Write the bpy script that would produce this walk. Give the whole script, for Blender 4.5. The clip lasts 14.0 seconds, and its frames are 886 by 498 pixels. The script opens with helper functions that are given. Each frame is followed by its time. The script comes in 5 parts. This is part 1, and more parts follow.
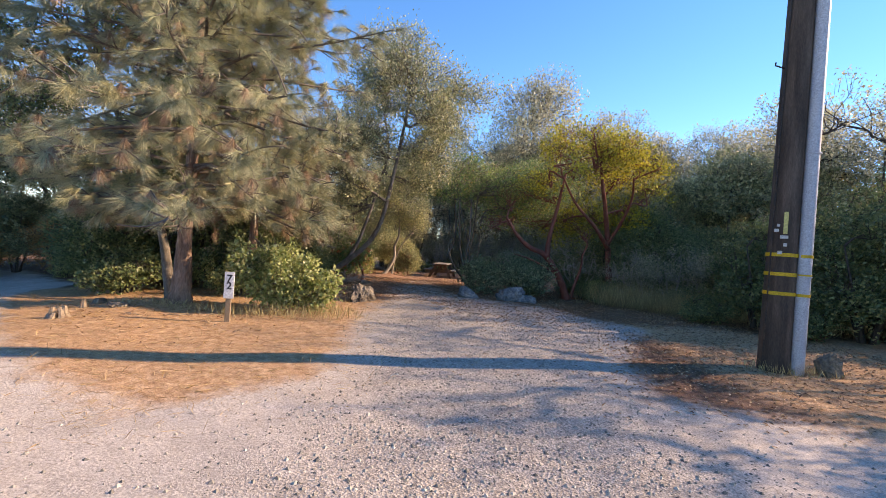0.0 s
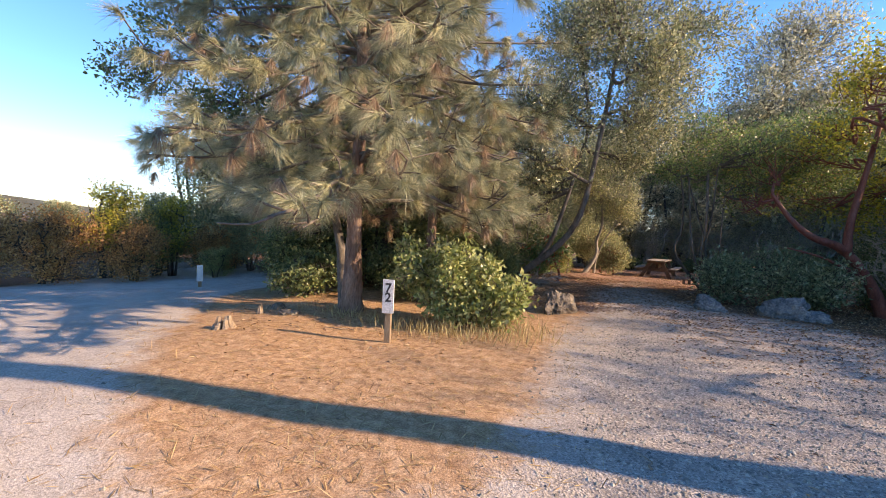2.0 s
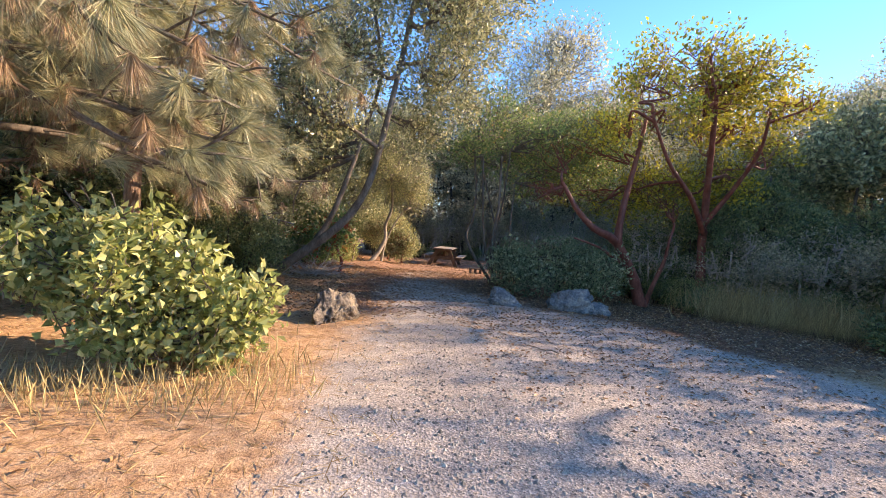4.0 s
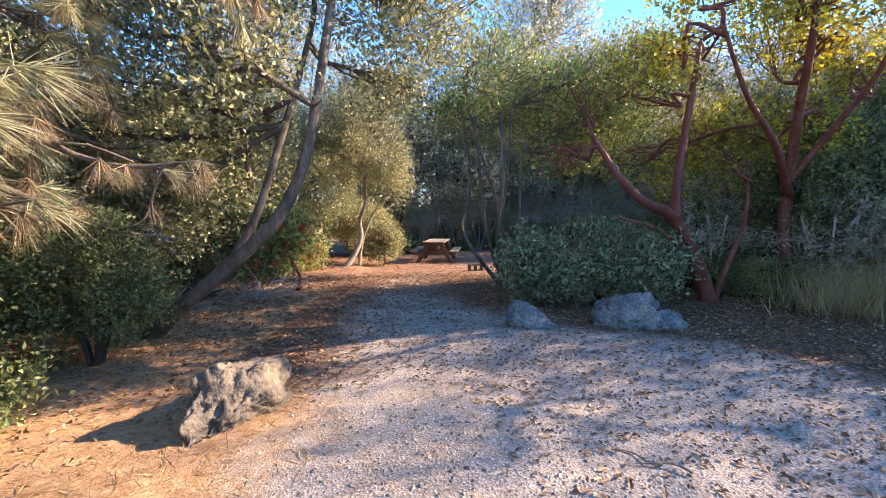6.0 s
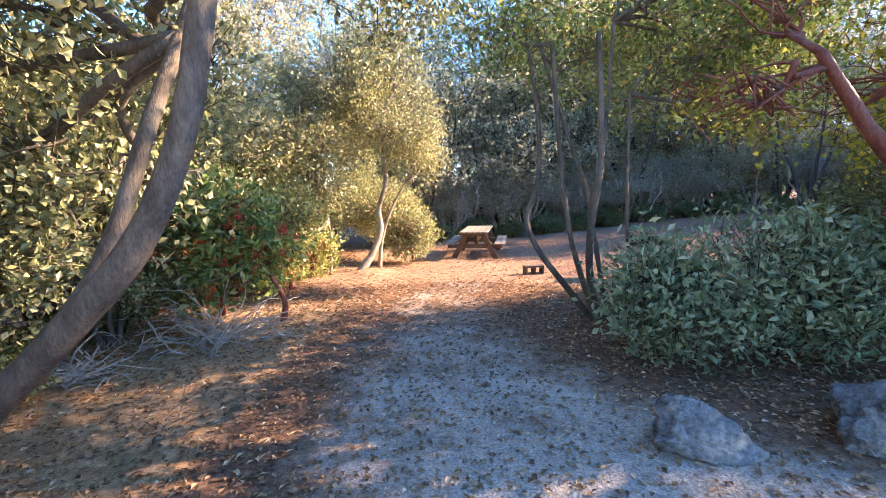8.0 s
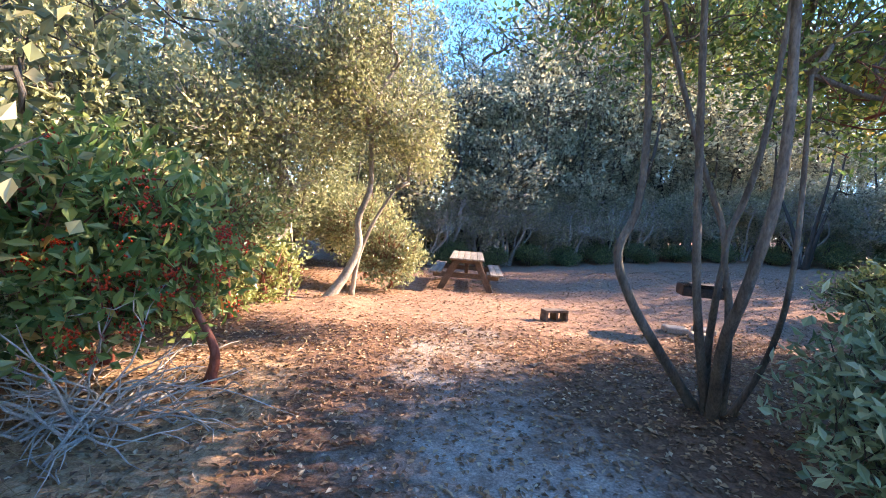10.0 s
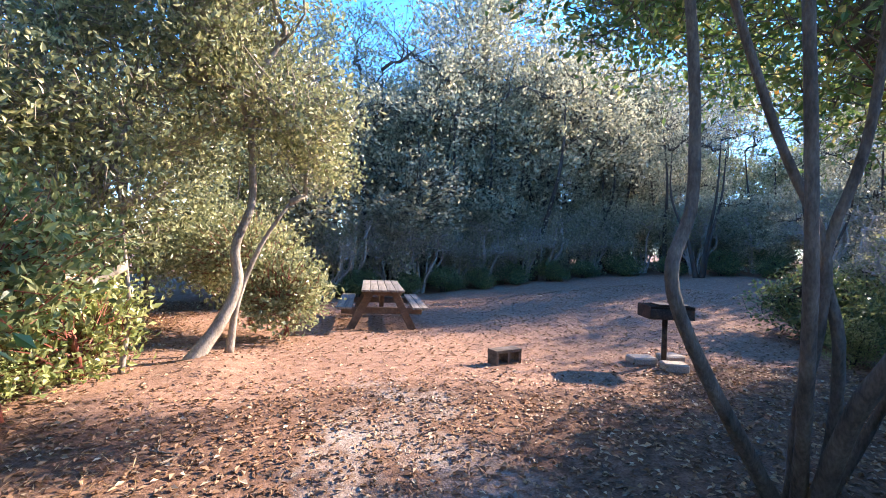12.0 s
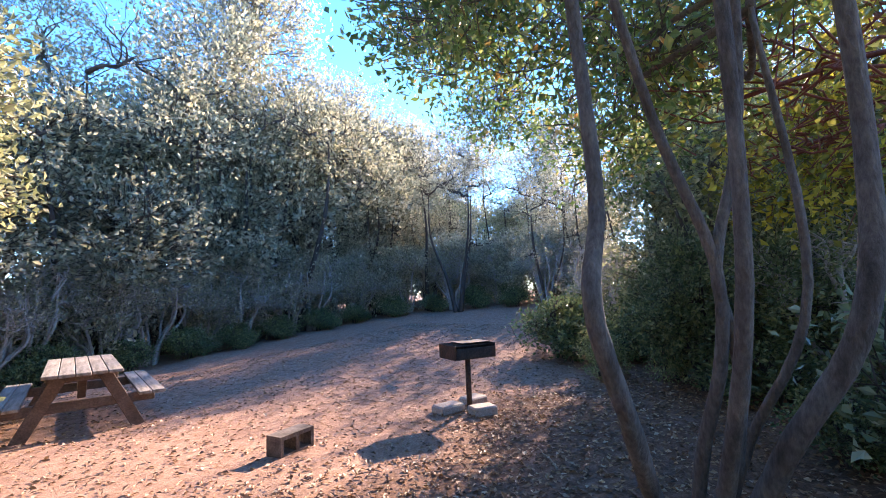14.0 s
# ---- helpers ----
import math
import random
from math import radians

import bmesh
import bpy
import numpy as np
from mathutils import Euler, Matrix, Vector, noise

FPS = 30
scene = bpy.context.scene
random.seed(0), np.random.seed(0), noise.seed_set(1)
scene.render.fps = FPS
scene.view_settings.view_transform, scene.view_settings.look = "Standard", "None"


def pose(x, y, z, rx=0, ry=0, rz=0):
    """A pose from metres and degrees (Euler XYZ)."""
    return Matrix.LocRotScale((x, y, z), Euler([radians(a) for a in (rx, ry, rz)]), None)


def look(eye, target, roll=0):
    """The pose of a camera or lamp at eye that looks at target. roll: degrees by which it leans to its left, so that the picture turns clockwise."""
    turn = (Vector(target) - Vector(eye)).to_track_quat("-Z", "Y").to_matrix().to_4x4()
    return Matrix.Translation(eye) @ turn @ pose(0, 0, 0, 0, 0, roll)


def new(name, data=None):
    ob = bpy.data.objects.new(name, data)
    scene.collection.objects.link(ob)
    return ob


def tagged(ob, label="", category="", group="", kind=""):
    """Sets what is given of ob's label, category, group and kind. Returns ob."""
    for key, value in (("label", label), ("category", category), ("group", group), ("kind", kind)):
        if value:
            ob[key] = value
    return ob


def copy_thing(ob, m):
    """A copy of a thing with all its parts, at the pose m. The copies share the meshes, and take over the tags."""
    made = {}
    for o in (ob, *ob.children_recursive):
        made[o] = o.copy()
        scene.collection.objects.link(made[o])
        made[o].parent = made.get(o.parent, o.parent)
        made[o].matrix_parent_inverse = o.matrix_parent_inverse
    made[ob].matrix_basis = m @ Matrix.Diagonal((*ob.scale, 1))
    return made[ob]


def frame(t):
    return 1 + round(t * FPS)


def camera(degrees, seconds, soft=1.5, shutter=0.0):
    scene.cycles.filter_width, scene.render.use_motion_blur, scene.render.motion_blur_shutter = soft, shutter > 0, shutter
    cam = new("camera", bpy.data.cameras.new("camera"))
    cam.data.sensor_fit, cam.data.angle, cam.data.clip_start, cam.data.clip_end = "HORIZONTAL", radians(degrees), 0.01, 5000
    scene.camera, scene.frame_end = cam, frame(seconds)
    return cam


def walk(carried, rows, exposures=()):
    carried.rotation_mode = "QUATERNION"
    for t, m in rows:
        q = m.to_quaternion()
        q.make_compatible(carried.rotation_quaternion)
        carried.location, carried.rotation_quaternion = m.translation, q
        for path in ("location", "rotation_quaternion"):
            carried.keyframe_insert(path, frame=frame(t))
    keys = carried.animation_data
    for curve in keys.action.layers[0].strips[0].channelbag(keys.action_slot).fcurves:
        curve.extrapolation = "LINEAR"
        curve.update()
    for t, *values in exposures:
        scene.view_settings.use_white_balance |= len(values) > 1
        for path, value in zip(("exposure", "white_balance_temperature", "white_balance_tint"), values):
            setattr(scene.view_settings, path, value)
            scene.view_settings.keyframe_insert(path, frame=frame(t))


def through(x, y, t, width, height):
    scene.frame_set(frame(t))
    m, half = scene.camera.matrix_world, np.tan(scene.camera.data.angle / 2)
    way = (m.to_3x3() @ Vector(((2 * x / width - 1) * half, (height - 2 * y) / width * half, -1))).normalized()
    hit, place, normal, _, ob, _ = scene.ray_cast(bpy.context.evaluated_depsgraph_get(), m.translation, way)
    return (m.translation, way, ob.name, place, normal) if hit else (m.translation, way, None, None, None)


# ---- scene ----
cam = camera(89.7, 14.0, soft=0.9)
PATH = [
    (0, (0.422, 0.199, 1.54), (0.358, 2.198, 1.532), 4.3),
    (0.5, (0.308, 0.785, 1.564), (-0.154, 2.73, 1.508), 5.7),
    (1, (0.166, 1.381, 1.566), (-0.492, 3.267, 1.461), 5.6),
    (1.5, (0.032, 2.02, 1.545), (-0.908, 3.78, 1.419), 4.6),
    (2, (-0.152, 2.658, 1.548), (-1.038, 4.449, 1.461), 2.7),
    (2.5, (-0.354, 3.323, 1.499), (-1.268, 5.099, 1.393), 3.0),
    (3, (-0.514, 3.951, 1.43), (-1.268, 5.799, 1.308), 3.5),
    (3.5, (-0.514, 4.635, 1.431), (-0.924, 6.588, 1.301), 3.6),
    (3.8, (-0.544, 5.036, 1.395), (-0.718, 7.027, 1.311), 5.3),
    (4, (-0.52, 5.354, 1.415), (-0.51, 7.352, 1.329), 5.2),
    (4.2, (-0.518, 5.609, 1.412), (-0.37, 7.603, 1.351), 4.3),
    (6.3, (-0.424, 8.858, 1.552), (-0.392, 10.849, 1.361), -0.5),
    (6.5, (-0.403, 9.176, 1.577), (-0.382, 11.157, 1.302), -0.4),
    (7, (-0.424, 9.96, 1.625), (-0.413, 11.937, 1.32), -0.6),
    (7.5, (-0.502, 10.765, 1.671), (-0.538, 12.751, 1.433), -0.7),
    (8, (-0.68, 11.594, 1.727), (-0.777, 13.576, 1.476), -1.4),
    (8.2, (-0.76, 11.9, 1.762), (-0.82, 13.883, 1.503), -1.9),
    (10.3, (-1.627, 14.061, 1.534), (-1.498, 16.053, 1.418), 4.7),
    (10.5, (-1.651, 14.261, 1.525), (-1.52, 16.255, 1.429), 4.7),
    (11, (-1.714, 14.728, 1.521), (-1.582, 16.723, 1.464), 5.4),
    (11.5, (-1.727, 15.153, 1.491), (-1.346, 17.116, 1.456), 2.2),
    (12, (-1.683, 15.522, 1.472), (-1.121, 17.441, 1.463), 1.9),
    (12.5, (-1.634, 15.844, 1.456), (-0.762, 17.644, 1.487), -1.3),
    (13, (-1.553, 16.15, 1.443), (-0.473, 17.829, 1.569), -1.0),
    (13.5, (-1.489, 16.43, 1.427), (-0.158, 17.915, 1.578), -1.8),
    (14, (-1.409, 16.711, 1.424), (0.042, 18.073, 1.621), -2.3),
]
EXPOSURES = [(0, 1.5, 8700, 25), (2.5, 1.5, 8600, 25), (3.5, 1.8, 8600, 22), (4.2, 2.0, 8800, 26), (6.5, 2.35, 8000, 25), (7, 2.5, 8200, 25), (8.2, 3.05, 8700, 28), (10.3, 2.85, 7300, 23), (12, 2.55, 6600, 21), (13, 2.6, 6700, 24), (14, 2.7, 7000, 28)]
walk(cam, [(t, look(eye, target, roll)) for t, eye, target, roll in PATH], EXPOSURES)

# ---- world and sun ----
SUN_EL, SUN_AZ = radians(27), radians(77)
world = bpy.data.worlds.new("sky")
scene.world = world
world.use_nodes = True
wn = world.node_tree
sky = wn.nodes.new("ShaderNodeTexSky")
sky.sky_type = "NISHITA"
sky.sun_disc = False
sky.sun_elevation, sky.sun_rotation = SUN_EL, SUN_AZ
sky.altitude = 1500
sky.air_density, sky.dust_density, sky.ozone_density = 1.0, 0.0, 5.0
clear = wn.nodes.new("ShaderNodeHueSaturation")
clear.inputs["Saturation"].default_value = 1.2
wn.links.new(sky.outputs[0], clear.inputs["Color"])
wn.links.new(clear.outputs[0], wn.nodes["Background"].inputs[0])
wn.nodes["Background"].inputs[1].default_value = 0.15
sun_data = bpy.data.lights.new("sun", "SUN")
sun_data.energy, sun_data.angle, sun_data.color = 3.5, radians(0.6), (1.0, 0.86, 0.66)
sun = new("sun", sun_data)
TO_SUN = Vector((math.sin(SUN_AZ) * math.cos(SUN_EL), math.cos(SUN_AZ) * math.cos(SUN_EL), math.sin(SUN_EL)))
sun.matrix_world = look(TO_SUN * 60, (0, 0, 0))

# ---- materials ----


def node_material(name):
    m = bpy.data.materials.new(name)
    m.use_nodes = True
    return m, m.node_tree.nodes, m.node_tree.links, m.node_tree.nodes["Principled BSDF"]


def noise_node(n, l, scale, detail=5.0, rough=0.6, coord="Object", stretch=None):
    co = n.new("ShaderNodeTexCoord")
    tex = n.new("ShaderNodeTexNoise")
    tex.inputs["Scale"].default_value = scale
    tex.inputs["Detail"].default_value = detail
    tex.inputs["Roughness"].default_value = rough
    if stretch:
        mp = n.new("ShaderNodeMapping")
        mp.inputs["Scale"].default_value = stretch
        l.new(co.outputs[coord], mp.inputs[0])
        l.new(mp.outputs[0], tex.inputs["Vector"])
    else:
        l.new(co.outputs[coord], tex.inputs["Vector"])
    return tex


def ramp(n, l, src, stops):
    r = n.new("ShaderNodeValToRGB")
    els = r.color_ramp.elements
    while len(els) < len(stops):
        els.new(0.5)
    for e, (p, c) in zip(els, stops):
        e.position, e.color = p, (*c, 1.0)
    l.new(src, r.inputs[0])
    return r


def mixer(n, l, fac, a, b, mode="MIX"):
    m = n.new("ShaderNodeMix")
    m.data_type, m.blend_type = "RGBA", mode
    for sock, val in ((m.inputs[0], fac), (m.inputs[6], a), (m.inputs[7], b)):
        if isinstance(val, (int, float)):
            sock.default_value = val
        elif isinstance(val, tuple):
            sock.default_value = (*val, 1.0)
        else:
            l.new(val, sock)
    return m.outputs[2]


def bump_to(n, l, bsdf, height, strength=0.5, dist=0.02):
    b = n.new("ShaderNodeBump")
    b.inputs["Strength"].default_value, b.inputs["Distance"].default_value = strength, dist
    l.new(height, b.inputs["Height"])
    l.new(b.outputs[0], bsdf.inputs["Normal"])


def surface(name, colours, scale=6.0, fine=60.0, rough=0.8, bump=0.5, dist=0.01, stretch=None, metal=0.0):
    """A weathered surface: a coarse patchy ramp of colours broken by fine grain, with relief."""
    m, n, l, b = node_material(name)
    big = noise_node(n, l, scale, 6, 0.65, stretch=stretch)
    small = noise_node(n, l, fine, 4, 0.6, stretch=stretch)
    k = len(colours)
    r = ramp(n, l, big.outputs[0], [(0.3 + 0.4 * i / max(1, k - 1), c) for i, c in enumerate(colours)])
    g = ramp(n, l, small.outputs[0], [(0.3, (0.62, 0.62, 0.62)), (0.7, (1.2, 1.2, 1.2))])
    l.new(mixer(n, l, 1.0, r.outputs[0], g.outputs[0], "MULTIPLY"), b.inputs["Base Color"])
    b.inputs["Roughness"].default_value, b.inputs["Metallic"].default_value = rough, metal
    b.inputs["Specular IOR Level"].default_value = 0.3
    add = n.new("ShaderNodeMath")
    add.operation = "ADD"
    l.new(big.outputs[0], add.inputs[0])
    l.new(small.outputs[0], add.inputs[1])
    bump_to(n, l, b, add.outputs[0], bump, dist)
    return m


def leafy(name, stops, rough=0.38, through=0.34):
    """Leaves or needles: colour varies from leaf to leaf and in wide patches; some light passes through."""
    m, n, l, b = node_material(name)
    geo = n.new("ShaderNodeNewGeometry")
    r = ramp(n, l, geo.outputs["Random Per Island"], stops)
    wide = noise_node(n, l, 0.9, 3)
    g = ramp(n, l, wide.outputs[0], [(0.3, (0.7, 0.75, 0.72)), (0.7, (1.2, 1.15, 1.0))])
    col = mixer(n, l, 1.0, r.outputs[0], g.outputs[0], "MULTIPLY")
    l.new(col, b.inputs["Base Color"])
    b.inputs["Roughness"].default_value = rough
    tr = n.new("ShaderNodeBsdfTranslucent")
    l.new(col, tr.inputs[0])
    mx = n.new("ShaderNodeMixShader")
    mx.inputs[0].default_value = through
    l.new(b.outputs[0], mx.inputs[1])
    l.new(tr.outputs[0], mx.inputs[2])
    l.new(mx.outputs[0], n["Material Output"].inputs[0])
    return m


M_OAK = leafy("oak_leaves", [(0, (0.14, 0.17, 0.085)), (0.45, (0.32, 0.345, 0.19)), (0.8, (0.56, 0.555, 0.35)), (1, (0.68, 0.63, 0.42))])
M_OLIVE = leafy("olive_leaves", [(0, (0.15, 0.18, 0.095)), (0.5, (0.35, 0.375, 0.21)), (1, (0.64, 0.62, 0.38))])
M_GREY = leafy("grey_scrub_leaves", [(0, (0.2, 0.21, 0.145)), (0.5, (0.42, 0.415, 0.3)), (1, (0.68, 0.64, 0.48))], through=0.5)
M_DARK = leafy("dark_scrub_leaves", [(0, (0.072, 0.117, 0.052)), (0.6, (0.176, 0.240, 0.107)), (1, (0.364, 0.390, 0.182))])
M_FRESH = leafy("fresh_green_leaves", [(0, (0.17, 0.23, 0.08)), (0.5, (0.38, 0.43, 0.17)), (1, (0.6, 0.6, 0.33))])
M_TOYON = leafy("toyon_leaves", [(0, (0.075, 0.155, 0.05)), (0.5, (0.19, 0.31, 0.1)), (0.9, (0.4, 0.45, 0.18)), (0.97, (0.55, 0.5, 0.2)), (1, (0.702, 0.351, 0.105))], rough=0.3)
M_BLUE = leafy("blue_green_leaves", [(0, (0.11, 0.175, 0.1)), (0.6, (0.25, 0.35, 0.22)), (1, (0.48, 0.56, 0.4))], rough=0.28)
M_YELLOW = leafy("yellow_green_leaves", [(0, (0.15, 0.18, 0.035)), (0.35, (0.4, 0.38, 0.06)), (0.7, (0.62, 0.54, 0.07)), (1, (0.75, 0.66, 0.1))])
M_MANZ = leafy("manzanita_leaves", [(0, (0.108, 0.135, 0.036)), (0.6, (0.287, 0.305, 0.072)), (1, (0.609, 0.574, 0.125))])
M_RUST = leafy("rust_dry_leaves", [(0, (0.26, 0.117, 0.039)), (0.5, (0.52, 0.26, 0.091)), (1, (0.715, 0.429, 0.182))], through=0.2)
M_PINE = leafy("pine_needles", [(0, (0.16, 0.185, 0.12)), (0.5, (0.36, 0.38, 0.25)), (0.88, (0.54, 0.53, 0.37)), (1, (0.6, 0.52, 0.33))], through=0.15)
M_DEADPINE = leafy("dead_needles", [(0, (0.17, 0.105, 0.07)), (0.6, (0.34, 0.23, 0.16)), (1, (0.5, 0.38, 0.27))], through=0.15)
M_STRAW = leafy("straw", [(0, (0.2, 0.12, 0.05)), (0.6, (0.42, 0.28, 0.14)), (1, (0.6, 0.45, 0.26))], rough=0.7, through=0.15)
M_LITTER = leafy("fallen_leaves", [(0, (0.12, 0.066, 0.042)), (0.5, (0.276, 0.15, 0.09)), (0.85, (0.432, 0.264, 0.156)), (1, (0.6, 0.48, 0.36))], rough=0.6, through=0.1)
M_GRASS = leafy("dry_grass", [(0, (0.2, 0.15, 0.075)), (0.6, (0.425, 0.338, 0.175)), (1, (0.625, 0.525, 0.3))], rough=0.6, through=0.2)
M_STONES = leafy("gravel_stones", [(0, (0.111, 0.106, 0.106)), (0.5, (0.281, 0.268, 0.255)), (1, (0.527, 0.497, 0.468))], rough=0.85, through=0.0)
M_BERRY = surface("red_berries", [(0.5, 0.03, 0.015), (0.7, 0.08, 0.02)], rough=0.35, bump=0.0)
M_PINEBARK = surface("pine_bark", [(0.1, 0.06, 0.045), (0.26, 0.17, 0.13), (0.38, 0.27, 0.21)], 7, 40, 0.9, 1.0, 0.04, (1, 1, 0.22))
M_BARK = surface("grey_bark", [(0.07, 0.058, 0.048), (0.15, 0.128, 0.108), (0.23, 0.2, 0.17)], 8, 70, 0.9, 0.7, 0.015, (1, 1, 0.35))
M_PALEBARK = surface("pale_bark", [(0.17, 0.145, 0.12), (0.3, 0.265, 0.225), (0.42, 0.375, 0.32)], 8, 70, 0.9, 0.6, 0.012, (1, 1, 0.4))
M_REDBARK = surface("red_manzanita_bark", [(0.13, 0.035, 0.025), (0.23, 0.07, 0.05), (0.3, 0.13, 0.1)], 7, 60, 0.55, 0.4, 0.01, (1, 1, 0.35))
M_DARKBARK = surface("dark_bark", [(0.05, 0.04, 0.034), (0.11, 0.09, 0.075)], 8, 60, 0.9, 0.7, 0.015, (1, 1, 0.4))
M_DEADTWIG = surface("bleached_twigs", [(0.34, 0.31, 0.28), (0.56, 0.52, 0.47)], 12, 90, 0.85, 0.3, 0.004)
M_ROCKBLUE = surface("grey_blue_rock", [(0.07, 0.085, 0.1), (0.19, 0.215, 0.225), (0.38, 0.37, 0.33)], 3.2, 26, 0.85, 0.9, 0.03)
M_ROCKTAN = surface("tan_grey_rock", [(0.07, 0.06, 0.052), (0.2, 0.175, 0.145), (0.36, 0.29, 0.21)], 3.6, 24, 0.88, 0.9, 0.03)
M_ROCKDARK = surface("mossy_dark_rock", [(0.09, 0.09, 0.08), (0.16, 0.16, 0.13), (0.22, 0.21, 0.16)], 5, 30, 0.9, 0.8, 0.02)
M_POLEWOOD = surface("creosoted_pole_wood", [(0.045, 0.032, 0.026), (0.085, 0.06, 0.046), (0.17, 0.12, 0.09)], 2.6, 60, 0.85, 0.6, 0.012, (2.5, 2.5, 0.25))
M_CONDUIT = surface("painted_steel_conduit", [(0.42, 0.44, 0.47), (0.5, 0.52, 0.55)], 3, 50, 0.5, 0.1, 0.003, metal=0.0)
M_TAPE = surface("yellow_tape", [(0.62, 0.36, 0.015), (0.75, 0.47, 0.03)], 9, 60, 0.5, 0.15, 0.003)
M_TAG = surface("pale_metal_tag", [(0.5, 0.5, 0.47), (0.62, 0.61, 0.56)], 9, 60, 0.5, 0.1, 0.002)
M_YTAG = surface("yellow_tag", [(0.6, 0.5, 0.16), (0.7, 0.6, 0.22)], 9, 60, 0.5, 0.1, 0.002)
M_WHITE = surface("white_sign_paint", [(0.68, 0.7, 0.71), (0.8, 0.81, 0.81)], 5, 60, 0.5, 0.15, 0.003)
M_BLACK = surface("dark_lettering", [(0.03, 0.035, 0.045), (0.045, 0.05, 0.06)], 9, 60, 0.6, 0.1, 0.002)
M_POST = surface("weathered_post_wood", [(0.24, 0.17, 0.11), (0.4, 0.3, 0.2)], 5, 50, 0.85, 0.5, 0.006, (3, 3, 0.3))
M_TABLETOP = surface("bleached_table_boards", [(0.13, 0.11, 0.09), (0.27, 0.235, 0.2), (0.4, 0.36, 0.31)], 4, 50, 0.8, 0.5, 0.005, (5, 0.5, 5))
M_TABLEWOOD = surface("brown_stained_timber", [(0.08, 0.052, 0.038), (0.15, 0.1, 0.072), (0.21, 0.145, 0.105)], 4, 50, 0.8, 0.5, 0.005, (1, 1, 1))
M_IRON = surface("rusty_black_iron", [(0.03, 0.028, 0.027), (0.06, 0.05, 0.045), (0.12, 0.08, 0.06)], 6, 50, 0.6, 0.4, 0.004, metal=0.3)
M_CONCRETE = surface("worn_concrete", [(0.33, 0.28, 0.24), (0.48, 0.43, 0.38)], 5, 60, 0.9, 0.5, 0.006)
M_SOOTY = surface("sooty_concrete", [(0.06, 0.048, 0.042), (0.15, 0.12, 0.1), (0.26, 0.21, 0.18)], 7, 60, 0.9, 0.5, 0.006)
M_STUMP = surface("weathered_stump_wood", [(0.22, 0.16, 0.11), (0.42, 0.34, 0.26)], 6, 50, 0.9, 0.8, 0.015, (3, 3, 0.4))
M_HILL = surface("far_scrub_hill", [(0.07, 0.075, 0.045), (0.15, 0.13, 0.08)], 0.06, 0.6, 0.95, 0.6, 1.0)


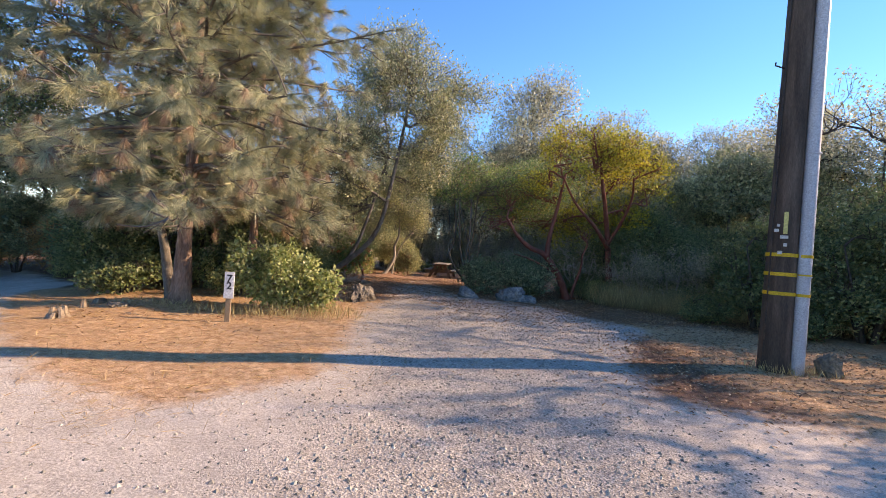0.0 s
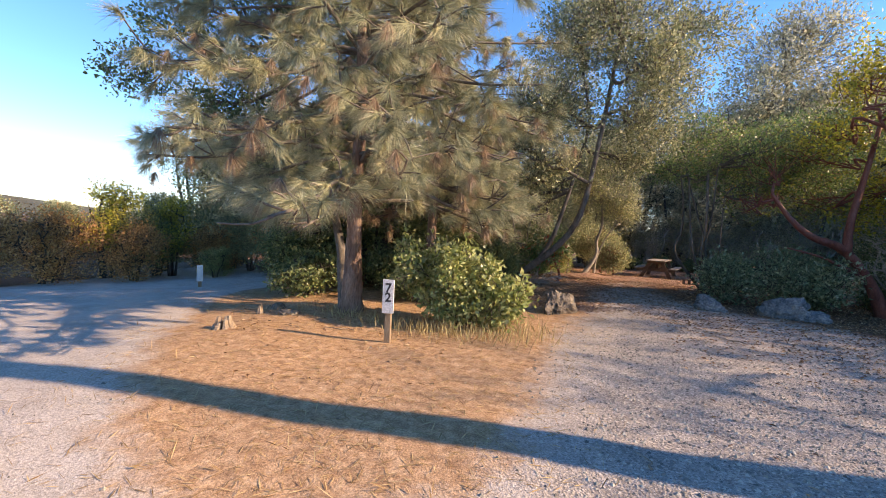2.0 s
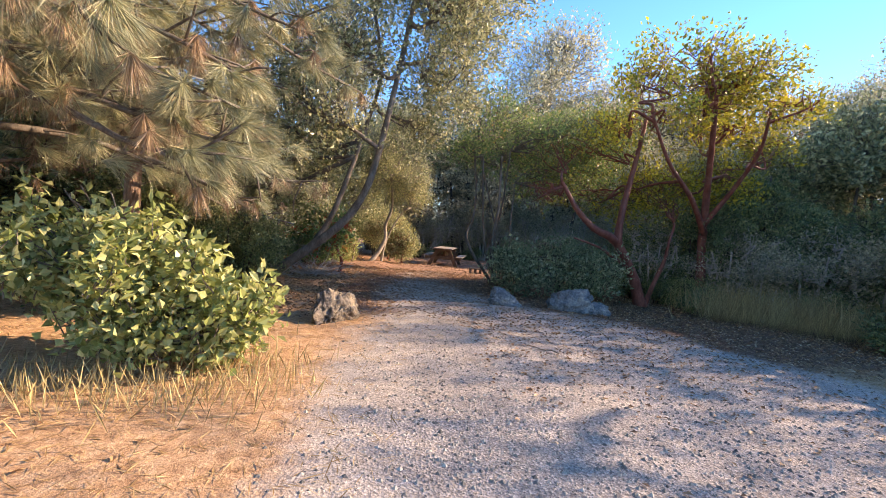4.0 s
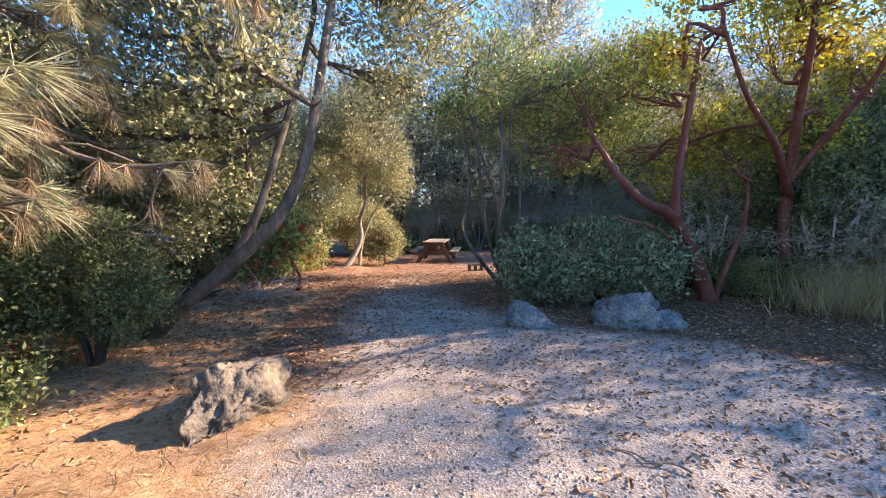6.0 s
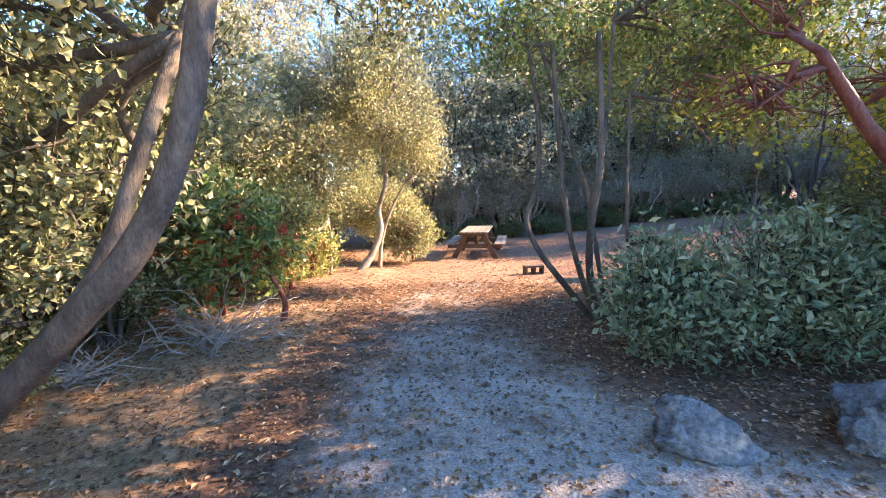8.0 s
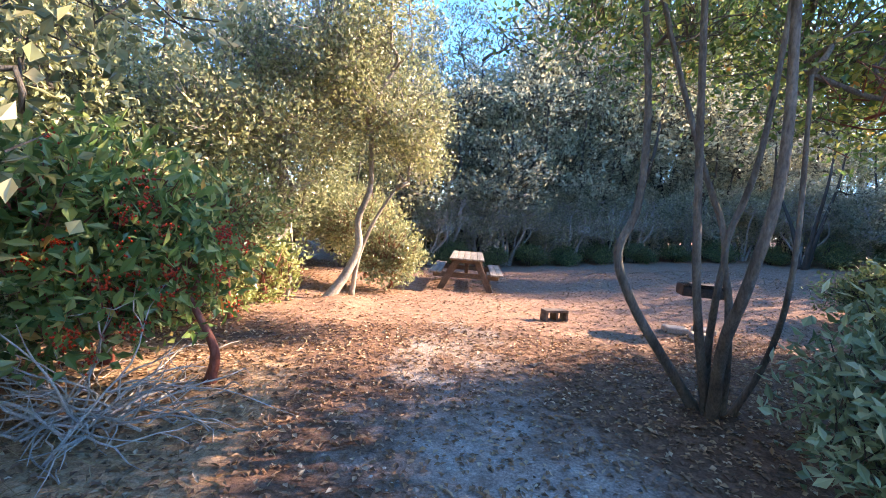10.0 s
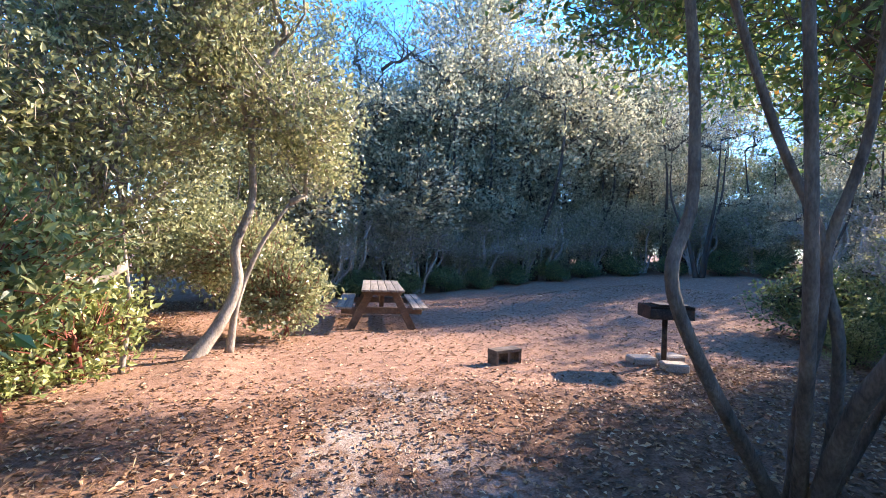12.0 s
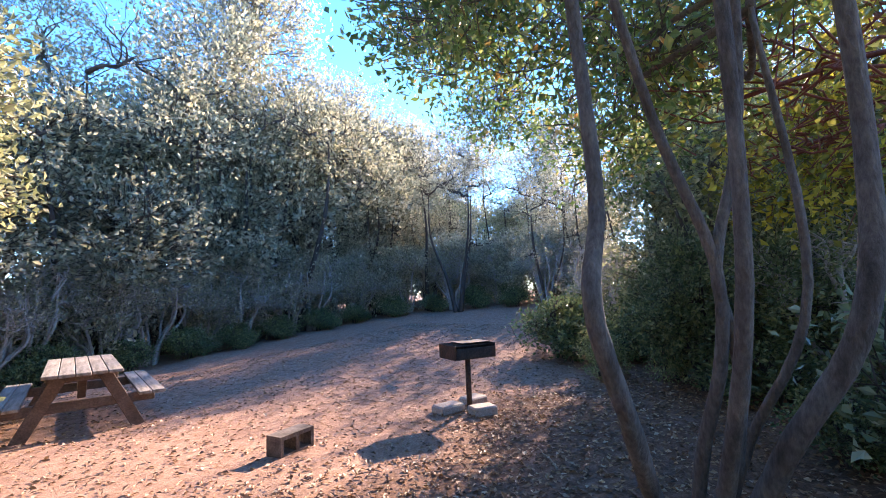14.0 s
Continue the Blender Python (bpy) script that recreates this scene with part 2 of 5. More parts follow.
def ground_material():
    """Gravel, pine straw, leaf litter and bare red soil, blended by the sheet's own cover attributes."""
    m, n, l, b = node_material("ground_cover")
    att = n.new("ShaderNodeAttribute")
    att.attribute_name = "cover"
    sep = n.new("ShaderNodeSeparateColor")
    l.new(att.outputs["Color"], sep.inputs[0])
    edge = noise_node(n, l, 1.6, 9, 0.78)
    mid = noise_node(n, l, 9.0, 6, 0.7)
    fine = noise_node(n, l, 55.0, 4, 0.7)
    peb = n.new("ShaderNodeTexVoronoi")
    peb.inputs["Scale"].default_value = 52.0
    co = n.new("ShaderNodeTexCoord")
    l.new(co.outputs["Object"], peb.inputs["Vector"])

    def mask(src):
        a = n.new("ShaderNodeMath")
        a.operation = "MULTIPLY_ADD"
        l.new(edge.outputs[0], a.inputs[0])
        a.inputs[1].default_value = 0.9
        l.new(src, a.inputs[2])
        r = ramp(n, l, a.outputs[0], [(0.7, (0, 0, 0)), (1.05, (1, 1, 1))])
        return r.outputs[0]

    straw = ramp(n, l, mid.outputs[0], [(0.3, (0.27, 0.155, 0.09)), (0.52, (0.47, 0.3, 0.18)), (0.72, (0.62, 0.44, 0.29))])
    litter = ramp(n, l, mid.outputs[0], [(0.3, (0.085, 0.05, 0.035)), (0.5, (0.19, 0.11, 0.075)), (0.75, (0.33, 0.2, 0.14))])
    soil = ramp(n, l, mid.outputs[0], [(0.3, (0.22, 0.125, 0.085)), (0.52, (0.34, 0.205, 0.145)), (0.75, (0.45, 0.3, 0.22))])
    stone = ramp(n, l, peb.outputs["Color"], [(0.1, (0.12, 0.115, 0.115)), (0.45, (0.28, 0.262, 0.245)), (0.9, (0.5, 0.465, 0.43))])
    dusty = n.new("ShaderNodeMath")
    dusty.operation = "MULTIPLY_ADD"
    dusty.use_clamp = True
    l.new(att.outputs["Alpha"], dusty.inputs[0])
    dusty.inputs[1].default_value, dusty.inputs[2].default_value = -0.55, 0.9
    dust = mixer(n, l, dusty.outputs[0], stone.outputs[0], (0.52, 0.475, 0.43))
    wear = ramp(n, l, edge.outputs[0], [(0.35, (0.8, 0.77, 0.74)), (0.65, (1.1, 1.09, 1.08))])
    dust = mixer(n, l, 1.0, dust, wear.outputs[0], "MULTIPLY")
    col = mixer(n, l, mask(sep.outputs[1]), litter.outputs[0], straw.outputs[0])
    col = mixer(n, l, mask(sep.outputs[2]), col, soil.outputs[0])
    col = mixer(n, l, mask(sep.outputs[0]), col, dust)
    tone = ramp(n, l, fine.outputs[0], [(0.3, (0.5, 0.5, 0.5)), (0.68, (1.3, 1.3, 1.3))])
    col = mixer(n, l, 1.0, col, tone.outputs[0], "MULTIPLY")
    l.new(col, b.inputs["Base Color"])
    b.inputs["Roughness"].default_value = 0.95
    b.inputs["Specular IOR Level"].default_value = 0.13
    add = n.new("ShaderNodeMath")
    add.operation = "ADD"
    l.new(fine.outputs[0], add.inputs[0])
    relief = n.new("ShaderNodeMath")
    relief.operation = "MULTIPLY"
    l.new(peb.outputs["Distance"], relief.inputs[0])
    l.new(att.outputs["Alpha"], relief.inputs[1])
    l.new(relief.outputs[0], add.inputs[1])
    bump_to(n, l, b, add.outputs[0], 0.75, 0.014)
    return m


M_GROUND = ground_material()

# ---- mesh helpers ----


class Geo:
    """Gathers vertices and faces of one part."""

    def __init__(self):
        self.v, self.f, self.count = [], [], 0

    def add(self, verts, faces):
        verts = np.asarray(verts, dtype=float).reshape(-1, 3)
        self.v.append(verts)
        for fc in faces:
            fc = np.asarray(fc, dtype=np.int64)
            if len(fc):
                self.f.append(fc + self.count)
        self.count += len(verts)

    def mesh(self, name, smooth=False):
        me = bpy.data.meshes.new(name)
        if not self.v:
            return me
        verts = np.concatenate(self.v)
        loops = np.concatenate([f.ravel() for f in self.f])
        sizes = np.concatenate([np.full(len(f), f.shape[1]) for f in self.f])
        me.vertices.add(len(verts))
        me.vertices.foreach_set("co", verts.ravel())
        me.loops.add(len(loops))
        me.loops.foreach_set("vertex_index", loops.astype(np.int32))
        me.polygons.add(len(sizes))
        me.polygons.foreach_set("loop_start", np.concatenate([[0], np.cumsum(sizes)[:-1]]).astype(np.int32))
        me.polygons.foreach_set("use_smooth", np.full(len(sizes), smooth))
        me.update(calc_edges=True)
        me.validate()
        return me


def part(name, geo, material, parent=None, label="", smooth=False):
    """Links a Geo or a bmesh as one mesh object under a thing or under a part."""
    if isinstance(geo, Geo):
        me = geo.mesh(name, smooth)
    else:
        me = bpy.data.meshes.new(name)
        geo.to_mesh(me)
        geo.free()
        if smooth:
            me.polygons.foreach_set("use_smooth", [True] * len(me.polygons))
    me.materials.append(material)
    ob = new(name, me)
    ob.parent = parent
    if label:
        ob["label"] = label
    return ob


def thing(name, label, category, at=(0, 0, 0), turn=0, group="", kind=""):
    ob = new(name)
    ob.empty_display_size = 0.2
    ob.matrix_basis = pose(*at, 0, 0, turn)
    return tagged(ob, label, category, group, kind)


def smooth_path(points, steps=5):
    """A Catmull-Rom line through the points."""
    p = [np.array(q, dtype=float) for q in points]
    p = [2 * p[0] - p[1]] + p + [2 * p[-1] - p[-2]]
    out = []
    for i in range(1, len(p) - 2):
        for s in range(steps):
            t = s / steps
            a, b, c, d = p[i - 1:i + 3]
            out.append(0.5 * (2 * b + (c - a) * t + (2 * a - 5 * b + 4 * c - d) * t * t + (3 * b - a - 3 * c + d) * t ** 3))
    out.append(p[-2])
    return np.array(out)


def tube(geo, pts, r0, r1, sides=8, rough=0.0, rng=None, power=1.0, flare=0.0):
    pts = np.asarray(pts, dtype=float)
    k = len(pts)
    tang = np.gradient(pts, axis=0)
    tang /= np.linalg.norm(tang, axis=1)[:, None] + 1e-9
    ref = np.array([0.31, 0.95, 0.05]) if abs(tang[0][1]) < 0.9 else np.array([1.0, 0.05, 0.1])
    u = np.cross(tang, ref)
    u /= np.linalg.norm(u, axis=1)[:, None] + 1e-9
    w = np.cross(tang, u)
    s = np.linspace(0, 1, k)
    rad = r0 + (r1 - r0) * s ** power
    rad = rad * (1 + flare * np.exp(-s * 14))
    ang = np.linspace(0, 2 * np.pi, sides, endpoint=False)
    rr = np.repeat(rad[:, None], sides, 1)
    if rough and rng is not None:
        rr = rr * (1 + rough * (rng.random((k, sides)) - 0.5))
    ring = pts[:, None, :] + rr[..., None] * (np.cos(ang)[None, :, None] * u[:, None, :] + np.sin(ang)[None, :, None] * w[:, None, :])
    idx = np.arange(k * sides).reshape(k, sides)
    a, b = idx[:-1], idx[1:]
    quads = np.stack([a, np.roll(a, -1, 1), np.roll(b, -1, 1), b], -1).reshape(-1, 4)
    geo.add(ring.reshape(-1, 3), [quads, idx[-1][None, :], idx[0][::-1][None, :]])


def sticks(geo, a, b, r0, r1):
    """Many thin three-sided twigs from points a to points b."""
    k = len(a)
    if not k:
        return
    d = b - a
    d /= np.linalg.norm(d, axis=1)[:, None] + 1e-9
    u = np.cross(d, np.array([0.3, 0.2, 0.93]))
    u /= np.linalg.norm(u, axis=1)[:, None] + 1e-9
    w = np.cross(d, u)
    ang = np.array([0, 2.094, 4.189])
    off = np.cos(ang)[None, :, None] * u[:, None, :] + np.sin(ang)[None, :, None] * w[:, None, :]
    verts = np.concatenate([a[:, None, :] + off * r0, b[:, None, :] + off * r1], 1)
    base = np.arange(k)[:, None] * 6
    q = np.concatenate([base + np.array([[0, 1, 4, 3]]), base + np.array([[1, 2, 5, 4]]), base + np.array([[2, 0, 3, 5]])])
    geo.add(verts.reshape(-1, 3), [q])


def leaves(geo, at, axis, rng, length, width, fold=0.25, flat=False, lie=None):
    """Folded pointed leaves of two triangles at the points, along the axes."""
    k = len(at)
    if not k:
        return
    axis = axis / (np.linalg.norm(axis, axis=1)[:, None] + 1e-9)
    if lie is None:
        lie = rng.normal(size=(k, 3)) * (0.3 if flat else 1.0) + np.array([0, 0, 1.0 if flat else 0.0])
    side = np.cross(axis, lie)
    side /= np.linalg.norm(side, axis=1)[:, None] + 1e-9
    nor = np.cross(side, axis)
    le = length * (0.6 + 0.8 * rng.random(k))[:, None]
    wi = width * (0.6 + 0.8 * rng.random(k))[:, None]
    mid = at + axis * le * 0.45
    verts = np.stack([at, mid + side * wi / 2 + nor * wi * fold, at + axis * le, mid - side * wi / 2 + nor * wi * fold], 1)
    base = np.arange(k)[:, None] * 4
    geo.add(verts.reshape(-1, 3), [np.concatenate([base + np.array([[0, 1, 2]]), base + np.array([[0, 2, 3]])])])


def wobble(p, f=1.0, ph=0.0):
    return (np.sin(p[:, 0] * 2.1 * f + 1.3 + ph) + np.sin(p[:, 1] * 2.7 * f + 0.4 * p[:, 2] + 2 * ph) + np.sin(p[:, 2] * 3.1 * f + p[:, 0] * f + ph)) / 3


def walkway(p):
    """True where a leaf would hang in the open way between the hedges."""
    x, y, z = p[:, 0], p[:, 1], p[:, 2]
    mid = np.interp(y, [0, 2.7, 4, 9, 11, 14, 17], [0.4, -0.1, -0.5, -0.42, -0.55, -1.6, -1.35])
    return (np.abs(x - mid) < 0.85) & (y < 17.2) & (z < 2.5)


def foliage(lobes, rng, clusters, per, length, width, spread, gap=0.15, lift=0.35, world=False):
    """Leaf clusters in ellipsoid lobes, thicker towards the outside, with uneven gaps. Gives leaf and twig geometry."""
    crown, twigs = Geo(), Geo()
    vols = np.array([l[1][0] * l[1][1] * l[1][2] for l in lobes]) ** 0.75
    for (c, r), n in zip(lobes, (clusters * vols / vols.sum()).astype(int)):
        c, r = np.array(c, float), np.array(r, float)
        d = rng.normal(size=(n, 3))
        d /= np.linalg.norm(d, axis=1)[:, None]
        s = rng.random(n) ** 0.42
        bulge = 1 + 0.22 * wobble(d * 2.2 + c, 1.6, c[0])
        p = c + d * r * (s * bulge)[:, None]
        p = p[(wobble(p, 1.5, c[1]) > -0.62 + gap)]
        p = p[p[:, 2] > 0.06]
        if world:
            p = p[~walkway(p)]
        if not len(p):
            continue
        out = (p - c) / r
        back = p - (p - c) * 0.3 + rng.normal(size=p.shape) * 0.08
        back[:, 2] -= 0.1
        back[:, 2] = np.maximum(back[:, 2], 0.03)
        sticks(twigs, back, p, 0.007, 0.003)
        q = np.repeat(p, per, 0) + rng.normal(size=(len(p) * per, 3)) * spread
        ax = rng.normal(size=q.shape) + np.repeat(out, per, 0) * 0.6
        ax[:, 2] += lift
        lie = rng.normal(size=q.shape) * 0.55 + np.repeat(out, per, 0) * 0.9 + np.array([0, 0, 0.35])
        if world:
            keep = ~walkway(q)
            q, ax, lie = q[keep], ax[keep], lie[keep]
        leaves(crown, q, ax, rng, length, width, lie=lie)
    return crown, twigs


def limbs_into(geo, start, lobe, rng, r=0.05, subs=6, wig=0.12, side=None):
    c, rad = np.array(lobe[0], float), np.array(lobe[1], float)
    a = np.array(start, float)
    n = 5
    pts = np.linspace(a, c, n) + rng.normal(size=(n, 3)) * wig * np.array([0, 1, 1, 1, 0.3])[:, None]
    pts = smooth_path(pts, 3)
    tube(geo, pts, r, r * 0.45, 6)
    for _ in range(subs):
        d = rng.normal(size=3)
        d[2] = abs(d[2]) * 0.7 + 0.05
        d /= np.linalg.norm(d)
        s = pts[int(rng.integers(len(pts) // 3, len(pts)))]
        e = c + d * rad * (0.55 + 0.35 * rng.random())
        k = np.linspace(s, e, 5) + rng.normal(size=(5, 3)) * wig * 0.6 * np.array([0, 1, 1, 1, 0.5])[:, None]
        g = geo if side is None else Geo()
        tube(g, smooth_path(k, 2), r * 0.4, 0.006, 5)
        if side is not None:
            side.append(g)


def tree(name, label, category, stems, lobes, mat, bark, seed, clusters=1800, per=9, length=0.07, width=0.035, spread=0.09,
         gap=0.15, at=(0, 0, 0), group="", world=True, radius=0.05, subs=6, wig=0.12, rough=0.12):
    """A broadleaf tree or shrub: tapered stems, limbs into every lobe and a crown of single leaves. stems: (points, r0, r1)."""
    rng = np.random.default_rng(seed)
    ob = thing(name, label, category, at, 0, group)
    ends = []
    for pts, r0, r1 in stems:
        g = Geo()
        sp = smooth_path(pts, 6)
        tube(g, sp, r0, r1, 10, rough, rng, flare=0.35)
        part("trunk", g, bark, ob, smooth=True)
        ends.extend(sp[len(sp) // 2:])
    ends = np.array(ends)
    for lb in lobes:
        g = Geo()
        c = np.array(lb[0])
        low = ends - np.array([0, 0, 0.5])
        s = ends[np.argmin(np.linalg.norm(low - c + np.array([0, 0, 0.6]), axis=1))]
        side = [] if name == "manzanita" else None
        limbs_into(g, s, lb, rng, radius, subs, wig, side)
        limb = part("limb", g, bark, ob, smooth=True)
        for b in side or ():
            part("branch", b, bark, limb, smooth=True)
    crown, twigs = foliage(lobes, rng, clusters, per, length, width, spread, gap, world=world)
    tagged(part("twigs", twigs, bark, ob), kind="stuff")
    part("crown", crown, mat, ob)
    return ob


def box(geo, c, s, turn=None, bevel=0.0):
    """A box with its long edges eased, centre c, size s; turn: a 3 x 3 or 4 x 4 matrix about the centre."""
    bm = bmesh.new()
    bmesh.ops.create_cube(bm, size=1.0)
    bmesh.ops.scale(bm, vec=s, verts=bm.verts)
    if bevel:
        bmesh.ops.bevel(bm, geom=bm.edges[:], offset=bevel, segments=1, affect="EDGES")
    if turn is not None:
        bmesh.ops.transform(bm, matrix=turn.to_4x4(), verts=bm.verts)
    bmesh.ops.translate(bm, vec=c, verts=bm.verts)
    bm.verts.index_update()
    verts = [v.co[:] for v in bm.verts]
    faces = {}
    for f in bm.faces:
        faces.setdefault(len(f.verts), []).append([v.index for v in f.verts])
    geo.add(verts, list(faces.values()))
    bm.free()
    return geo


def rock(name, label, at, size, mat, seed, turn=0, facets=9, rough=0.16):
    """A boulder: a ball cut by flat planes, then roughened; it sits a little in the ground."""
    rng = random.Random(seed)
    bm = bmesh.new()
    bmesh.ops.create_icosphere(bm, subdivisions=5, radius=1.0)
    planes = []
    for _ in range(facets):
        d = Vector((rng.gauss(0, 1), rng.gauss(0, 1), rng.gauss(0.25, 0.8))).normalized()
        planes.append((d, rng.uniform(0.55, 0.85)))
    for v in bm.verts:
        for d, h in planes:
            over = v.co.dot(d) - h
            if over > 0:
                v.co -= d * over * 0.92
        p = v.co * 1.7 + Vector((seed, 0, 0))
        v.co *= 1 + rough * noise.noise(p) + rough * 0.5 * noise.noise(p * 3.1) + rough * 0.28 * noise.noise(p * 8) + rough * 0.12 * noise.noise(p * 20)
        crack = abs(noise.noise(Vector((v.co.x * 1.6 + seed, v.co.y * 4.5, v.co.z * 1.2))))
        v.co *= 1 - 0.16 * max(0, 0.16 - crack) / 0.16
    bmesh.ops.scale(bm, vec=size, verts=bm.verts)
    ob = part(name, bm, mat, None, smooth=True)
    ob.matrix_basis = pose(at[0], at[1], ground_z(at[0], at[1]) + at[2], 0, 0, turn)
    return tagged(ob, label, "rock")


# ---- ground ----


def sm(a, b, t):
    t = np.clip((t - a) / (b - a), 0, 1)
    return t * t * (3 - 2 * t)


def ground_np(x, y):
    z = -0.1 * sm(20.5, 25, y) * sm(3.5, 1.5, x)
    z = z - 0.055 * np.clip(-x - 5.5, 0, 16) * sm(20, 12, y)
    z = z + 0.014 * np.sin(x * 1.9 + 0.7 * y) + 0.012 * np.sin(y * 2.3 - x) + 0.006 * np.sin(5.1 * x + 1.7 * y) * np.sin(4.3 * y)
    z = z + 0.085 * np.clip(x - 3.5, 0, 12) * sm(20, 24, y)
    bank = sm(0.7, 0.0, np.hypot((x + 2.75), (y - 21.2) * 0.7))
    return z + 0.1 * bank


def ground_z(x, y):
    return float(ground_np(np.array([x], float), np.array([y], float))[0])


LEFT_Y = [4.6, 5.3, 7.2, 9.6, 12.4, 16.5, 18.4, 20.7, 22]
LEFT_X = [-0.5, -0.8, -0.98, -1.4, -1.5, -2.0, -2.0, -1.3, -0.7]
RIGHT_Y = [4.6, 7, 9, 10.5, 13.5, 14.4, 16, 17.4, 19.3, 20.7, 22]
RIGHT_X = [2.6, 3.0, 3.9, 4.8, 3.2, 1.5, 0.5, 0.1, -0.1, -0.5, -0.7]


def cover_np(x, y):
    """How much gravel, pine straw and bare red soil lies at a place."""
    lx, rx = np.interp(y, LEFT_Y, LEFT_X), np.interp(y, RIGHT_Y, RIGHT_X)
    drive = sm(-1.1, 0.9, x - lx) * sm(-1.0, 1.0, rx - x) * sm(22, 20, y) * (1 - 0.42 * sm(8, 13, y) - 0.22 * sm(14, 18, y))
    edge = np.interp(x, [-14, -10, -9, -6.3, -4.86, -3.5, -2.2, -0.8, 2.6, 5, 9], [14.5, 11.8, 8.9, 6.1, 4.9, 4.0, 3.5, 4.9, 5.0, 4.2, 3.2])
    road = sm(-1.5, 1.1, edge - y) * sm(-16, -13.5, x + 0.2 * y) * sm(-9, -6, y)
    gravel = np.maximum(drive, road)
    straw = sm(0.3, -0.9, x) * sm(13.2, 11.4, y) * sm(-11, -7.5, x)
    straw = np.maximum(straw, 0.75 * sm(-2.2, -2.9, x) * sm(20, 17, y) * sm(-7, -5, x))
    straw = np.maximum(straw, 0.7 * sm(3.4, 5.2, x) * sm(12.5, 10.5, y) * sm(1.5, 4, y))
    soil = sm(19.2, 20.8, y + 0.35 * np.sin(x * 1.4)) * sm(-4.6, -3.4, x)
    return gravel, straw, soil, drive


def spaced(lo, hi, step, far):
    core = np.arange(lo, hi + step / 2, step)
    out, d, p = [], step, hi
    while p < far:
        d *= 1.35
        p += d
        out.append(p)
    out2, d, p = [], step, lo
    while p > -far:
        d *= 1.35
        p -= d
        out2.append(p)
    return np.array(out2[::-1] + list(core) + out)


def build_ground():
    xs, ys = spaced(-14, 14, 0.16, 900), spaced(-1, 33, 0.16, 900)
    gx, gy = np.meshgrid(xs, ys, indexing="ij")
    fx, fy = gx.ravel(), gy.ravel()
    z = ground_np(fx, fy)
    g = Geo()
    idx = np.arange(len(fx)).reshape(gx.shape)
    q = np.stack([idx[:-1, :-1], idx[1:, :-1], idx[1:, 1:], idx[:-1, 1:]], -1).reshape(-1, 4)
    g.add(np.stack([fx, fy, z], -1), [q])
    ob = part("ground", g, M_GROUND, None, smooth=True)
    att = ob.data.color_attributes.new("cover", "FLOAT_COLOR", "POINT")
    a, b, c, d = cover_np(fx, fy)
    att.data.foreach_set("color", np.stack([a, b, c, d], -1).astype(np.float32).ravel())
    tagged(ob, "gravel drive with pine straw, leaf litter and red soil", "ground", kind="structure")


build_ground()


def scatter(n, lo, hi, rng, keep):
    x = rng.uniform(lo[0], hi[0], n)
    y = rng.uniform(lo[1], hi[1], n)
    ok = keep(x, y, rng.random(n))
    x, y = x[ok], y[ok]
    return np.stack([x, y, ground_np(x, y)], -1)


def build_litter():
    rng = np.random.default_rng(5)
    # loose stones on the gravel
    p = scatter(120000, (-5, 0.8), (5, 20), rng, lambda x, y, r: r < cover_np(x, y)[0] * (0.2 + 0.9 * cover_np(x, y)[3]) - 0.08)
    k = len(p)
    octa = np.array([[1, 0, 0], [0, 1, 0], [-1, 0, 0], [0, -1, 0], [0, 0, 1.0]])
    s = (0.006 + 0.016 * rng.random(k) ** 3)[:, None, None]
    a = rng.uniform(0, 6.28, k)
    rot = np.zeros((k, 3, 3))
    rot[:, 0, 0], rot[:, 0, 1], rot[:, 1, 0], rot[:, 1, 1], rot[:, 2, 2] = np.cos(a), -np.sin(a), np.sin(a), np.cos(a), 0.75
    v = np.einsum("kij,nj->kni", rot, octa) * s * (0.7 + 0.6 * rng.random((k, 5, 1))) + p[:, None, :]
    base = np.arange(k)[:, None] * 5
    g = Geo()
    g.add(v.reshape(-1, 3), [np.concatenate([base + np.array([[i, (i + 1) % 4, 4]]) for i in range(4)])])
    tagged(part("gravel", g, M_STONES), "loose grey crushed gravel stones on the drive", "gravel", kind="stuff")
    # straw needles
    p = scatter(85000, (-9, 2.5), (9, 20), rng, lambda x, y, r: r < cover_np(x, y)[1] * (1 - cover_np(x, y)[0]) * 1.2)
    d = rng.normal(size=p.shape)
    d[:, 2] = np.abs(d[:, 2]) * 0.12 + 0.02
    g = Geo()
    leaves(g, p + np.array([0, 0, 0.004]), d, rng, 0.13, 0.006, 0.1, True)
    tagged(part("pine_straw", g, M_STRAW), "orange dry pine needles covering the soil", "pine straw", kind="stuff")
    # fallen leaves

    def on_litter(x, y, r):
        a, b, c, d = cover_np(x, y)
        return r < np.clip(1.0 - 0.97 * a - 0.7 * b * sm(14, 11, y) - 0.25 * b - 0.75 * c, 0.0, 1) * sm(5, 11, y + 0.6 * np.abs(x))
    p = scatter(190000, (-7, 3), (9, 28), rng, on_litter)
    d = rng.normal(size=p.shape)
    d[:, 2] = d[:, 2] * 0.12 + 0.06
    g = Geo()
    leaves(g, p + np.array([0, 0, 0.008]), d, rng, 0.05, 0.03, 0.3, True)
    tagged(part("leaf_litter", g, M_LITTER), "curled brown fallen leaves on the ground", "leaf litter", kind="stuff")


build_litter()


